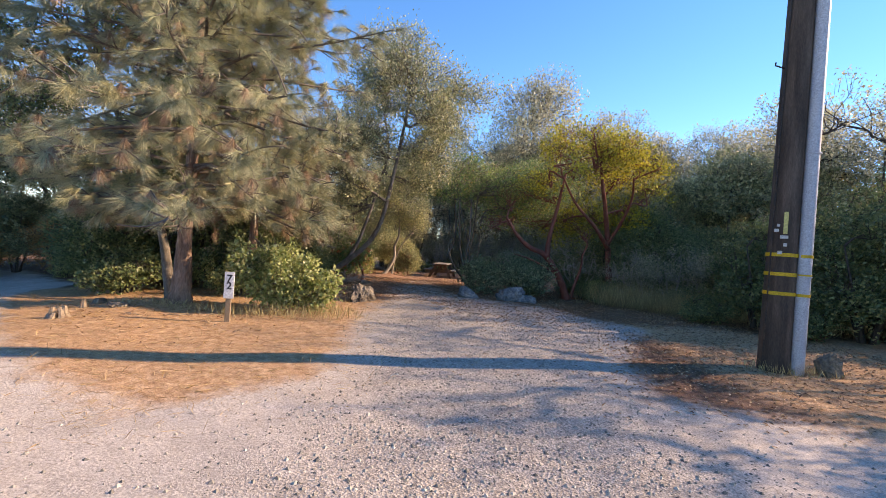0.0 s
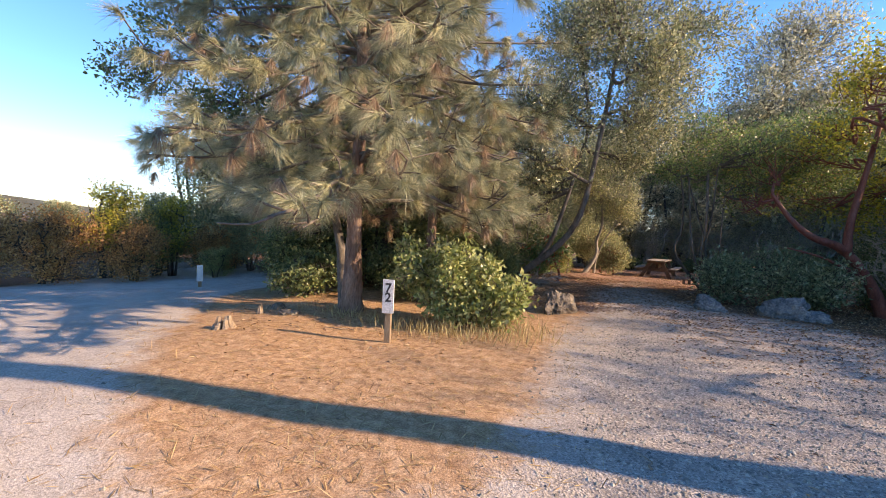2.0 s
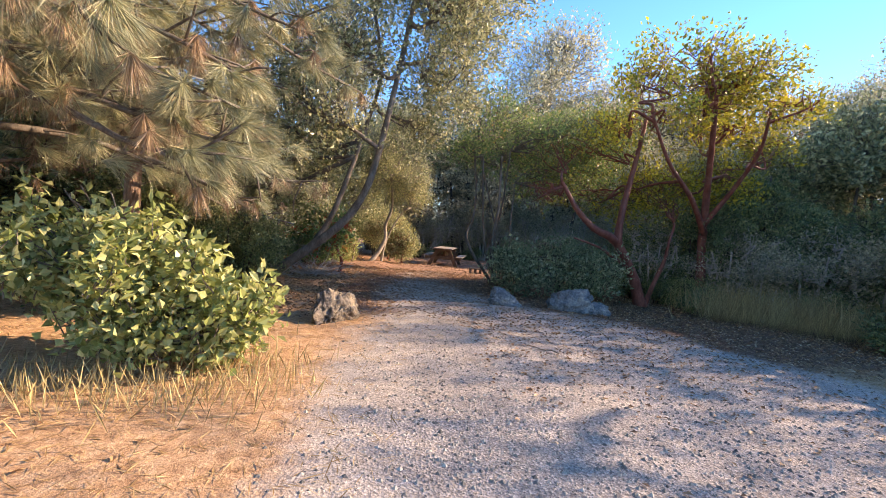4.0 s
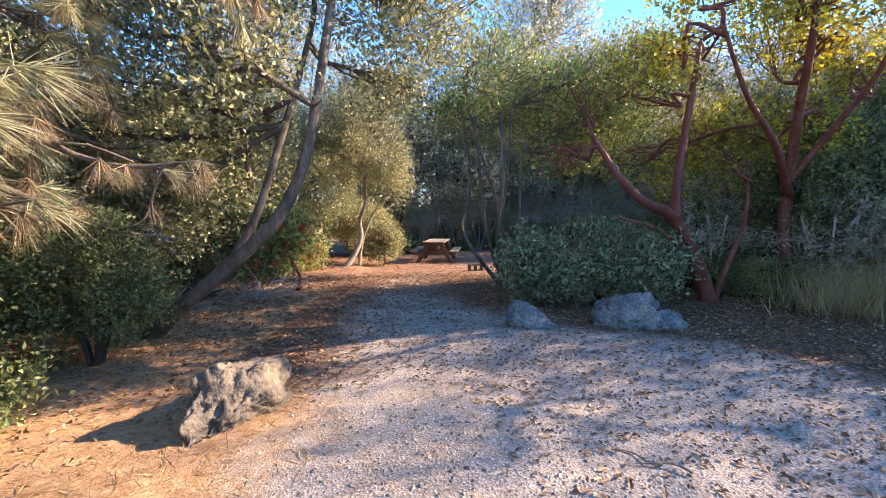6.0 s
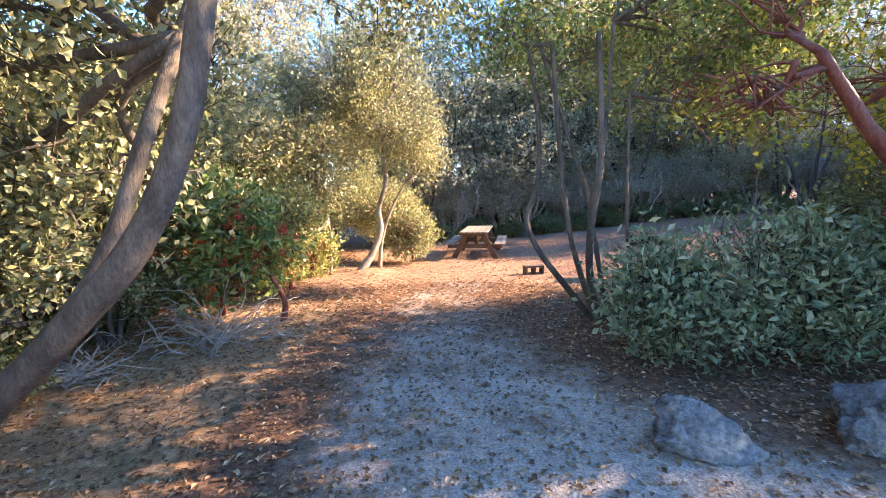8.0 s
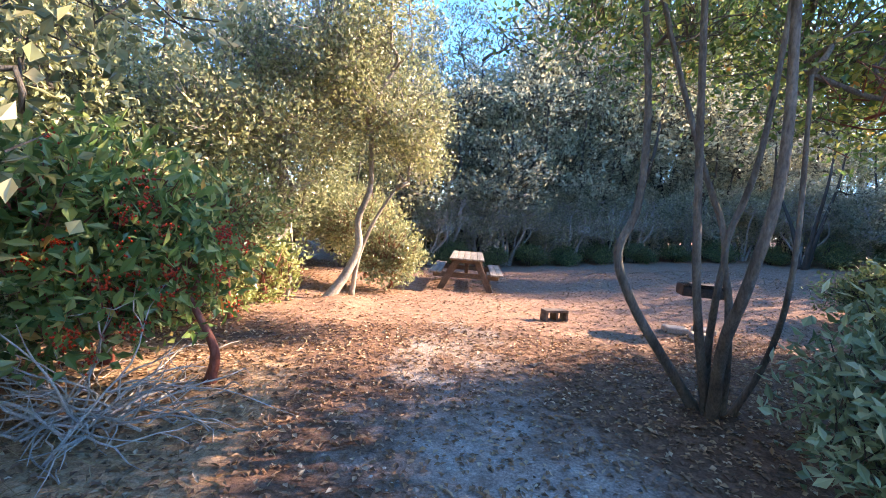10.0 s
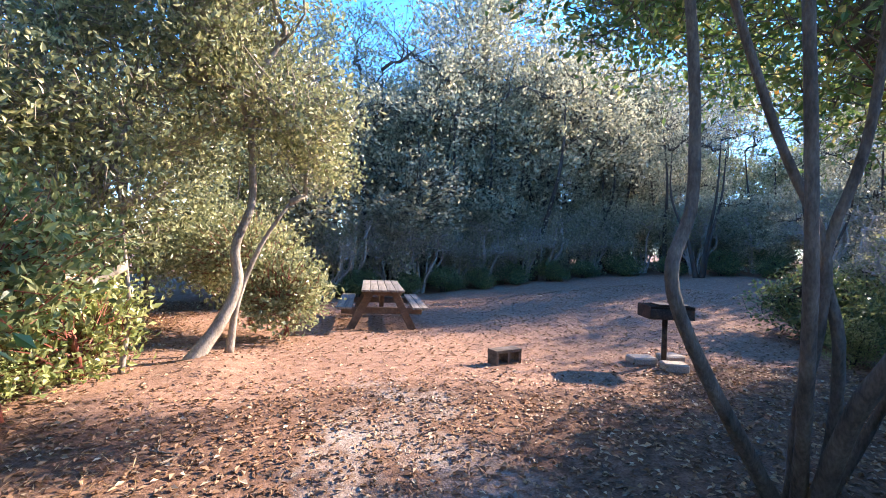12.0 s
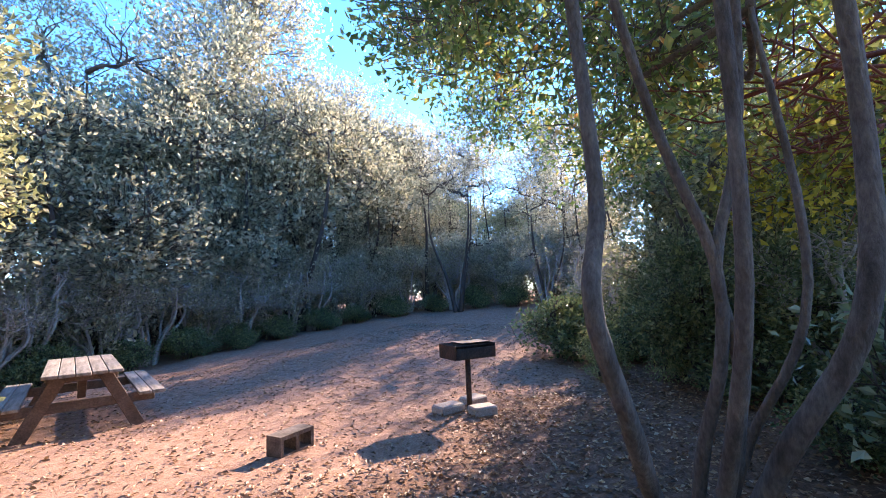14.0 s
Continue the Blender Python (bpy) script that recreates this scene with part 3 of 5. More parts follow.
def build_grass(spots, seed, label):
    rng = np.random.default_rng(seed)
    g = Geo()
    for x, y, rx, ry, n, h in spots:
        p = np.stack([rng.normal(x, rx, n), rng.normal(y, ry, n)], -1)
        p = np.column_stack([p, ground_np(p[:, 0], p[:, 1])])
        p = p[~walkway(p)]
        d = rng.normal(size=p.shape) * 0.35
        d[:, 2] = 1
        leaves(g, p, d, rng, h, 0.009, 0.2)
    tagged(part("dry_grass", g, M_GRASS), label, "grass", kind="stuff")

build_grass([(6.0, 14.9, 0.5, 0.35, 1500, 0.7), (7.2, 14.2, 0.6, 0.35, 1700, 0.75), (8.6, 13.3, 0.7, 0.4, 1200, 0.6), (10.0, 12.2, 0.8, 0.4, 600, 0.45),
             (-3.0, 8.5, 0.7, 0.25, 500, 0.22), (-2.0, 9.2, 0.3, 0.4, 250, 0.22), (-5.0, 8.7, 0.7, 0.2, 300, 0.12), (5.5, 7.2, 0.3, 0.2, 160, 0.16), (6.0, 7.3, 0.3, 0.15, 80, 0.14)],
            11, "dry straw-coloured grass at the foot of the scrub")

# ---- things along the drive ----


def build_pole(x, y):
    ob = thing("utility_pole", "dark creosoted wooden utility pole with a grey conduit", "utility pole", (x, y, ground_z(x, y)))
    rng = np.random.default_rng(2)
    g = Geo()
    tube(g, np.linspace((0, 0, -0.2), (0, 0, 11), 40), 0.215, 0.15, 20, 0.02, rng, flare=0.06)
    part("pole", g, M_POLEWOOD, ob, smooth=True)
    px, py = 0.235, -0.17
    g = Geo()
    tube(g, np.linspace((px, py, -0.1), (px - 0.03, py + 0.02, 10.5), 30), 0.095, 0.09, 18)
    con = part("conduit", g, M_CONDUIT, ob, "grey painted steel conduit", True)
    for z in (1.5, 3.4, 6.0):
        g = Geo()
        tube(g, [(px, py, z), (px, py, z + 0.02)], 0.104, 0.104, 18)
        part("coupling", g, M_CONDUIT, con)
    for z in (1.2, 1.5, 1.8):
        g = Geo()
        tube(g, [(0, 0, z), (0, 0, z + 0.055)], 0.2175, 0.2165, 24)
        part("tape_band", g, M_TAPE, ob, "yellow tape band")
        g = Geo()
        tube(g, [(px, py, z), (px, py, z + 0.045)], 0.0985, 0.0985, 18)
        part("tape_band", g, M_TAPE, con, "yellow tape band")
    face = Vector((-0.62, -0.78, 0)).normalized()
    side = Vector((face.y, -face.x, 0))
    turn = Matrix((side, face, Vector((0, 0, 1)))).transposed()
    for name, s, z, w, h, mat in (("number_tag", 0.03, 2.32, 0.055, 0.34, M_YTAG), ("metal_tag", 0.02, 2.1, 0.1, 0.05, M_TAG), ("metal_tag", -0.08, 2.2, 0.06, 0.05, M_TAG),
                                  ("metal_tag", -0.06, 2.28, 0.04, 0.04, M_TAG), ("metal_tag", 0.04, 1.98, 0.045, 0.05, M_TAG), ("metal_tag", -0.02, 1.86, 0.06, 0.05, M_TAG)):
        g = Geo()
        box(g, face * (0.207 + 0.004) + side * (-s) + Vector((0, 0, z)), (w, 0.012, h), turn, 0.003)
        part(name, g, mat, ob)
    g = Geo()
    tube(g, [(-0.21, -0.05, 0), (-0.208, -0.05, 4), (-0.16, -0.05, 9)], 0.012, 0.012, 6)
    part("ground_wire", g, M_IRON, ob)
    g = Geo()
    tube(g, [(-0.17, -0.02, 4.75), (-0.36, -0.1, 4.75), (-0.4, -0.11, 4.75), (-0.4, -0.11, 4.8)], 0.012, 0.012, 6)
    part("step_bolt", g, M_IRON, ob)


def lettering(name, txt, size, mat, parent, m):
    cu = bpy.data.curves.new(name, "FONT")
    cu.body, cu.size, cu.extrude, cu.align_x, cu.align_y, cu.offset = txt, size, 0.001, "CENTER", "CENTER", 0.004
    tmp = bpy.data.objects.new(name, cu)
    scene.collection.objects.link(tmp)
    me = bpy.data.meshes.new_from_object(tmp.evaluated_get(bpy.context.evaluated_depsgraph_get()))
    bpy.data.objects.remove(tmp)
    bpy.data.curves.remove(cu)
    me.materials.append(mat)
    ob = new(name, me)
    ob.parent = parent
    ob.matrix_basis = m
    return ob


def build_site_sign(x, y, turn, digits, h=0.86, label="white campsite number board 72 on a short wooden post"):
    ob = thing("site_marker", label, "sign", (x, y, ground_z(x, y)), turn)
    g = Geo()
    box(g, (0, 0.03, h / 2 - 0.08), (0.085, 0.06, h + 0.12), None, 0.006)
    part("post", g, M_POST, ob)
    g = Geo()
    box(g, (0, -0.012, h - 0.235), (0.155, 0.02, 0.45), None, 0.004)
    board = part("number_board", g, M_WHITE, ob, "white painted board")
    for i, d in enumerate(digits):
        lettering("digit", d, 0.17, M_BLACK, board, pose(0, -0.0235, h - 0.125 - 0.125 * i, 90, 0, 0))


build_pole(5.54, 7.4)
rock("boulder", "small dark lichen-covered boulder beside the utility pole", (6.35, 7.35, 0.12), (0.2, 0.19, 0.27), M_ROCKDARK, 3, 20)
build_site_sign(-3.38, 7.62, 18, "72")
rock("boulder", "weathered tan and grey boulder at the drive's edge", (-1.98, 11.85, 0.1), (0.62, 0.3, 0.42), M_ROCKTAN, 8, 80, 12, 0.24)
rock("boulder", "low blue-grey boulder at the drive's edge", (0.83, 14.45, 0.05), (0.42, 0.25, 0.29), M_ROCKBLUE, 12, -12, 10, 0.2)
rock("boulder", "large cracked blue-grey boulder below the bush", (2.2, 14.5, 0.08), (0.5, 0.38, 0.44), M_ROCKBLUE, 21, -20, 12, 0.24)
rock("boulder", "blue-grey boulder with a pale edge beside the bush", (2.75, 14.4, 0.03), (0.42, 0.28, 0.26), M_ROCKBLUE, 27, 15, 11, 0.22)
rock("boulder", "small pale stone lying in the pine straw", (-5.75, 8.25, 0.02), (0.17, 0.12, 0.1), M_ROCKTAN, 31, 40)
rock("boulder", "small brown stone lying in the pine straw", (-6.4, 8.6, 0.02), (0.14, 0.12, 0.09), M_ROCKTAN, 33, 10)


def build_stub(x, y, h, r, seed, label):
    ob = thing("tree_stump", label, "stump", (x, y, ground_z(x, y)))
    rng = np.random.default_rng(seed)
    for i in range(7):
        a = i * 0.9 + rng.random() * 0.4
        g = Geo()
        hh = h * (0.45 + 0.55 * rng.random())
        c, s = math.cos(a) * r * 0.7, math.sin(a) * r * 0.7
        tube(g, smooth_path([(c * 1.5, s * 1.5, -0.03), (c, s, hh * 0.5), (c * 0.9, s * 0.9, hh)], 3), r * 0.5, r * 0.22, 7, 0.3, rng)
        part("splinter", g, M_STUMP, ob)


build_stub(-5.7, 6.95, 0.2, 0.12, 1, "broken splintered grey stump in the pine straw")
build_stub(-6.3, 8.1, 0.17, 0.045, 2, "short broken sapling stub in the pine straw")


def plank(name, c, s, mat, parent, turn=None, label=""):
    g = Geo()
    box(g, (0, 0, 0), s, None, 0.006)
    ob = part(name, g, mat, parent, label)
    ob.matrix_basis = Matrix.Translation(c) @ (turn.to_4x4() if turn is not None else Matrix())
    return ob


def build_table(x, y, turn):
    ob = thing("picnic_table", "weathered wooden picnic table with attached benches", "picnic table", (x, y, ground_z(x, y)), turn)
    L = 2.25
    for i in range(5):
        plank("top_board", (-0.312 + 0.156 * i, 0.004 * (i % 2), 0.745), (0.148, L + 0.02 * (i % 3), 0.04), M_TABLETOP, ob, None, "bleached grey board")
    for s in (-1, 1):
        for i in range(2):
            plank("bench_board", (s * (0.62 + 0.145 * i), 0.01 * i, 0.43), (0.138, L, 0.04), M_TABLETOP, ob, None, "bleached grey board")
    for e in (-0.82, 0.82):
        plank("bench_beam", (0, e, 0.352), (1.5, 0.045, 0.12), M_TABLEWOOD, ob)
        plank("top_beam", (0, e, 0.677), (0.7, 0.045, 0.09), M_TABLEWOOD, ob)
        for s in (-1, 1):
            a = math.atan2(0.36, 0.7)
            t = Matrix.Rotation(s * -a, 4, "Y")
            plank("leg", (s * 0.40, e + (0.047 if e > 0 else -0.047), 0.35), (0.14, 0.045, 0.8), M_TABLEWOOD, ob, t)
        sgn = -1 if e > 0 else 1
        b = Matrix.Rotation(sgn * 0.95, 4, "X")
        plank("brace", (0, e + sgn * 0.27, 0.54), (0.09, 0.04, 0.6), M_TABLEWOOD, ob, b)
    plank("stretcher", (0, 0, 0.70), (0.09, 1.55, 0.04), M_TABLEWOOD, ob)


build_table(-0.3, 24.65, -7)


def build_grill(x, y, turn):
    z0 = ground_z(x, y)
    ob = thing("pedestal_grill", "rusty black iron park grill on a post", "grill", (x, y, z0), turn)
    g = Geo()
    tube(g, [(0, 0, -0.05), (0, 0, 0.62)], 0.034, 0.034, 12)
    part("post", g, M_IRON, ob, smooth=True)
    w, d, h, t = 0.56, 0.4, 0.17, 0.012
    for name, c, s in (("floor_plate", (0, 0, 0.625), (w, d, t)), ("side_plate", (-w / 2, 0, 0.62 + h / 2), (t, d, h)), ("side_plate", (w / 2, 0, 0.62 + h / 2), (t, d, h)),
                       ("back_plate", (0, d / 2, 0.62 + h / 2), (w, t, h)), ("front_plate", (0, -d / 2, 0.605 + h / 2), (w, t, h - 0.05))):
        plank(name, c, s, M_IRON, ob)
    for i in range(13):
        g = Geo()
        xx = -0.24 + 0.04 * i
        tube(g, [(xx, -d / 2 + 0.01, 0.775), (xx, d / 2 - 0.01, 0.785)], 0.006, 0.006, 6)
        part("grate_bar", g, M_IRON, ob)
    plank("grate_plate", (0.06, 0.02, 0.799), (0.4, 0.3, 0.01), M_IRON, ob, None, "grey ash-dusted plate")
    g = Geo()
    tube(g, smooth_path([(0.1, 0.14, 0.8), (0.1, 0.16, 0.83), (0.16, 0.16, 0.83), (0.16, 0.14, 0.8)], 4), 0.006, 0.006, 6)
    part("handle", g, M_IRON, ob)
    for k, (dx, dy, a, s) in enumerate(((-0.27, 0.05, 8, (0.34, 0.24, 0.1)), (0.02, -0.25, -6, (0.3, 0.22, 0.11)), (0.18, 0.2, 14, (0.3, 0.24, 0.1)))):
        gg = Geo()
        box(gg, (0, 0, 0), s, None, 0.018)
        b = part("paving_block", gg, M_CONCRETE)
        m = pose(x, y, 0, 0, 0, turn) @ pose(dx, dy, 0, 0, 0, a)
        m.translation.z = ground_z(m.translation.x, m.translation.y) + 0.04
        b.matrix_basis = m
        tagged(b, "worn pale concrete block set at the grill's foot", "concrete block", "blocks round the grill")


build_grill(2.83, 20.35, -18)


def build_cinder_block(x, y, turn):
    bm = bmesh.new()
    bmesh.ops.create_grid(bm, x_segments=5, y_segments=3, size=1)
    xs, ys = [-0.2, -0.165, -0.018, 0.018, 0.165, 0.2], [-0.1, -0.065, 0.065, 0.1]
    for v in bm.verts:
        v.co.x = xs[min(5, max(0, round((v.co.x + 1) / 2 * 5)))]
        v.co.y = ys[min(3, max(0, round((v.co.y + 1) / 2 * 3)))]
    holes = [f for f in bm.faces if abs(f.calc_center_median().y) < 0.03 and 0.05 < abs(f.calc_center_median().x) < 0.12]
    bmesh.ops.delete(bm, geom=holes, context="FACES")
    ext = bmesh.ops.extrude_face_region(bm, geom=bm.faces[:])
    bmesh.ops.translate(bm, vec=(0, 0, 0.19), verts=[v for v in ext["geom"] if isinstance(v, bmesh.types.BMVert)])
    bmesh.ops.recalc_face_normals(bm, faces=bm.faces[:])
    ob = part("cinder_block", bm, M_SOOTY)
    ob.matrix_basis = pose(x, y, ground_z(x, y) + 0.09, 90, 0, turn)
    tagged(ob, "sooty hollow concrete block lying on the soil", "concrete block")


build_cinder_block(0.72, 20.9, 14)

# ---- the big pine ----


def needles(geo, at, axis, rng, per=44, length=0.27, width=0.0058, cone=0.5, droop=0.35):
    k = len(at)
    d = np.repeat(axis, per, 0) + rng.normal(size=(k * per, 3)) * cone
    d[:, 2] -= droop
    d /= np.linalg.norm(d, axis=1)[:, None]
    p = np.repeat(at, per, 0) - np.repeat(axis, per, 0) * rng.random(k * per)[:, None] * 0.12
    side = np.cross(d, rng.normal(size=d.shape))
    side /= np.linalg.norm(side, axis=1)[:, None] + 1e-9
    le = length * (0.65 + 0.5 * rng.random(k * per))[:, None]
    tip = p + d * le
    tip[:, 2] -= 0.07 * (le[:, 0] / length)
    v = np.stack([p + side * width / 2, tip, p - side * width / 2], 1)
    geo.add(v.reshape(-1, 3), [np.arange(k * per * 3).reshape(-1, 3)])


def build_pine(label, at, height, reach, seed, low=1.9, whorls=15, per=44, tufts=7, r=0.2, dead=0.12, length=0.27, lean=(0, 0), arms=4):
    rng = np.random.default_rng(seed)
    ob = thing("pine_tree", label, "pine tree", (at[0], at[1], ground_z(at[0], at[1])))
    g = Geo()
    top = np.array([lean[0], lean[1], height])
    sp = smooth_path([(0, 0, -0.1), (0.03, 0.0, 0.5), (0.0, 0.03, 1.5), tuple(top * 0.4 + np.array([0.06, 0, 0])), tuple(top * 0.7), tuple(top)], 8)
    tube(g, sp, r, 0.03, 16, 0.16, rng, flare=0.45)
    part("trunk", g, M_PINEBARK, ob, smooth=True)
    limbs, live, brown = Geo(), Geo(), Geo()
    zs = sp[:, 2]
    for w in range(whorls):
        f = w / (whorls - 1)
        z = low + (height - low - 0.3) * f
        base = np.array([np.interp(z, zs, sp[:, i]) for i in range(3)])
        n = arms + int(rng.integers(0, 3))
        a0 = rng.random() * 6.28
        for i in range(n):
            a = a0 + 6.283 * i / n + rng.normal() * 0.3
            ln = reach * (1 - 0.72 * f ** 1.4) * (0.6 + 0.5 * rng.random())
            dirv = np.array([math.cos(a), math.sin(a), 0])
            if z < 3.6 and -6 < at[0] < 0 and dirv[0] > 0:
                ln = min(ln, (-2.5 - at[0]) / max(dirv[0], 0.05))
            if z < 3.4 and dirv[0] < 0:
                ln = min(ln, 3.2 if z > 2.7 else 1.7)
            up = rng.normal() * 0.15 + (0.25 if f > 0.3 else 0.0)
            sag = -0.16 * ln if f < 0.35 else 0.0
            pts = [base, base + dirv * ln * 0.35 + np.array([0, 0, up * ln * 0.35]), base + dirv * ln * 0.72 + np.array([0, 0, up * ln * 0.5 + sag * 0.7]),
                   base + dirv * ln + np.array([0, 0, up * ln * 0.6 + sag])]
            bp = smooth_path(np.array(pts) + rng.normal(size=(4, 3)) * 0.05, 5)
            tube(limbs, bp, 0.045 * (1 - 0.5 * f), 0.012, 6)
            ta, tb = [], []
            for k in range(tufts):
                s = 0.25 + 0.75 * (k + rng.random()) / tufts
                o = bp[min(len(bp) - 1, int(s * (len(bp) - 1)))]
                sd = dirv * 0.6 + rng.normal(size=3) * 0.7
                sd[2] = sd[2] * 0.55 + 0.1
                e = o + sd / np.linalg.norm(sd) * (0.2 + 0.45 * rng.random())
                tube(limbs, smooth_path([o, (o + e) / 2 + rng.normal(size=3) * 0.04, e], 2), 0.014, 0.008, 5)
                ta.append(e)
                tb.append((e - o) / np.linalg.norm(e - o))
                m2 = (o + e) / 2 + rng.normal(size=3) * 0.12
                ta.append(m2)
                tb.append((e - o) / np.linalg.norm(e - o))
            ta.append(bp[-1])
            tb.append(dirv)
            ta, tb = np.array(ta), np.array(tb)
            wx, wz = ta[:, 0] + at[0], ta[:, 2]
            ok = ((wx < -2.2) | (wz > 2.9) | (wx > 1.5)) & (wz > 1.35 + 0.09 * np.hypot(ta[:, 0], ta[:, 1]))
            ta, tb = ta[ok], tb[ok]
            if not len(ta):
                continue
            dd = rng.random(len(ta)) < (dead * (2.0 if f < 0.3 else 0.6))
            needles(live, ta[~dd], tb[~dd], rng, per, length)
            needles(brown, ta[dd], tb[dd] * 0.3, rng, per, length * 0.85, droop=0.9, cone=0.45)
    tagged(part("branches", limbs, M_BARK, ob, smooth=True), kind="stuff")
    part("needles", live, M_PINE, ob)
    part("dead_needles", brown, M_DEADPINE, ob, "hanging dead brown needle tufts")
    return ob


build_pine("grey-green foothill pine with long drooping needles and dead brown tufts", (-5.15, 9.1), 9.5, 4.9, 4, 2.0, 21, 125, 14, dead=0.09, length=0.29, arms=5)
build_pine("slender pine behind the larger one with dead lower needles", (-4.9, 11.6), 7.5, 2.6, 9, 2.0, 11, 60, 9, 0.15, 0.4)

# ---- oaks, manzanitas and shrubs of the site ----
LEANER = [((-5.45, 9.35, -0.05), (-5.75, 9.6, 0.5), (-6.1, 9.9, 1.2), (-6.6, 10.1, 2.2), (-7.2, 10.1, 3.4), (-7.8, 9.9, 4.8)), 0.12, 0.05]
tree("oak_tree", "leaning grey-barked oak beside the pine", "oak tree", [LEANER], [((-6.8, 10.6, 3.4), (1.2, 1.2, 0.9)), ((-6.2, 10.8, 4.4), (1.2, 1.1, 0.9)), ((-8.6, 9.6, 4.6), (1.3, 1.2, 0.9)), ((-7.6, 9.8, 6.0), (1.4, 1.2, 1.0)), ((-9.4, 9.2, 3.8), (0.9, 0.9, 0.6)), ((-6.6, 10.6, 7.2), (1.4, 1.3, 1.0)), ((-8.4, 9.9, 7.2), (1.2, 1.1, 0.8)), ((-9.7, 9.0, 5.7), (1.2, 1.0, 0.9)), ((-9.3, 9.2, 7.4), (1.2, 1.0, 0.9)), ((-10.4, 8.4, 4.6), (0.9, 0.8, 0.6)), ((-8.8, 9.6, 8.6), (1.1, 1.0, 0.8))], M_DARK, M_BARK, 20, 3600, 9, 0.085, 0.05)

tree("oak_tree", "live oak with a leaning bent grey trunk over the drive", "oak tree",
     [[((-4.12, 14.05, -0.06), (-3.4, 13.78, 0.52), (-2.75, 13.7, 1.04), (-2.3, 13.7, 1.5), (-2.03, 13.7, 1.98), (-1.88, 13.7, 2.5), (-1.74, 13.75, 3.3), (-1.55, 13.95, 4.8), (-1.4, 14.1, 6.2)), 0.095, 0.04],
      [((-3.0, 13.75, 0.8), (-2.72, 14.0, 1.4), (-2.5, 14.2, 2.2), (-2.3, 14.6, 3.3), (-2.1, 14.9, 4.6), (-2.4, 15.2, 6.0)), 0.06, 0.03]],
     [((-1.4, 14.0, 6.6), (1.6, 1.5, 1.2)), ((-2.9, 13.6, 4.6), (1.4, 1.3, 1.0)), ((-0.9, 14.8, 4.4), (1.3, 1.3, 0.9)), ((-3.7, 14.4, 3.1), (1.2, 1.1, 1.0)), ((-2.5, 15.2, 6.9), (1.6, 1.4, 1.2)),
      ((-2.8, 13.2, 3.3), (1.0, 0.8, 0.7)), ((-1.8, 14.4, 7.8), (1.1, 1.1, 0.8)), ((-0.4, 15.4, 5.6), (1.1, 1.1, 0.9)), ((-3.4, 15.2, 5.0), (1.2, 1.2, 1.0)), ((-3.6, 15.0, 1.9), (0.9, 0.9, 0.8)), ((-1.3, 16.0, 3.6), (0.8, 0.9, 0.6)), ((-4.6, 14.9, 1.5), (0.9, 0.8, 0.9)), ((-5.4, 14.5, 2.5), (1.0, 0.9, 0.9)), ((-3.4, 15.8, 2.9), (1.0, 0.9, 0.8)),
      ((-4.6, 14.0, 4.0), (1.1, 1.0, 0.9)), ((-0.6, 13.8, 5.4), (1.1, 1.0, 0.8)), ((0.2, 15.0, 6.6), (1.1, 1.1, 0.8))],
     M_OAK, M_BARK, 21, 6400, 11, 0.075, 0.045, 0.12, 0.12)

tree("manzanita", "manzanita with twisting red trunks and yellow-green leaves", "manzanita",
     [[((4.4, 16.0, -0.05), (4.05, 15.85, 0.75), (3.45, 15.55, 1.5), (2.85, 15.3, 1.75), (2.42, 15.2, 2.1), (2.0, 15.2, 2.7)), 0.13, 0.04],
      [((3.5, 15.57, 1.45), (3.55, 15.6, 2.2), (3.8, 15.8, 3.3), (4.0, 15.9, 4.4)), 0.09, 0.04],
      [((3.95, 15.8, 0.9), (3.4, 15.5, 1.15), (2.9, 15.1, 1.35), (2.3, 14.9, 1.5)), 0.045, 0.015],
      [((4.5, 16.05, 0.0), (4.6, 15.9, 0.6), (4.75, 15.8, 1.2), (4.7, 15.6, 1.6)), 0.06, 0.03]],
     [((3.0, 16.4, 3.7), (1.3, 1.1, 0.9)), ((2.1, 16.2, 3.5), (0.8, 0.7, 0.5)), ((4.4, 16.8, 4.5), (1.3, 1.1, 0.9)), ((1.5, 15.3, 2.3), (0.5, 0.4, 0.25)), ((3.6, 17.0, 2.6), (1.2, 0.8, 0.9)), ((4.9, 16.4, 2.4), (0.9, 0.7, 0.8)), ((2.0, 17.2, 2.6), (0.9, 0.7, 0.7))],
     M_MANZ, M_REDBARK, 22, 430, 9, 0.075, 0.048, 0.09, 0.42, radius=0.032, subs=10, wig=0.17)

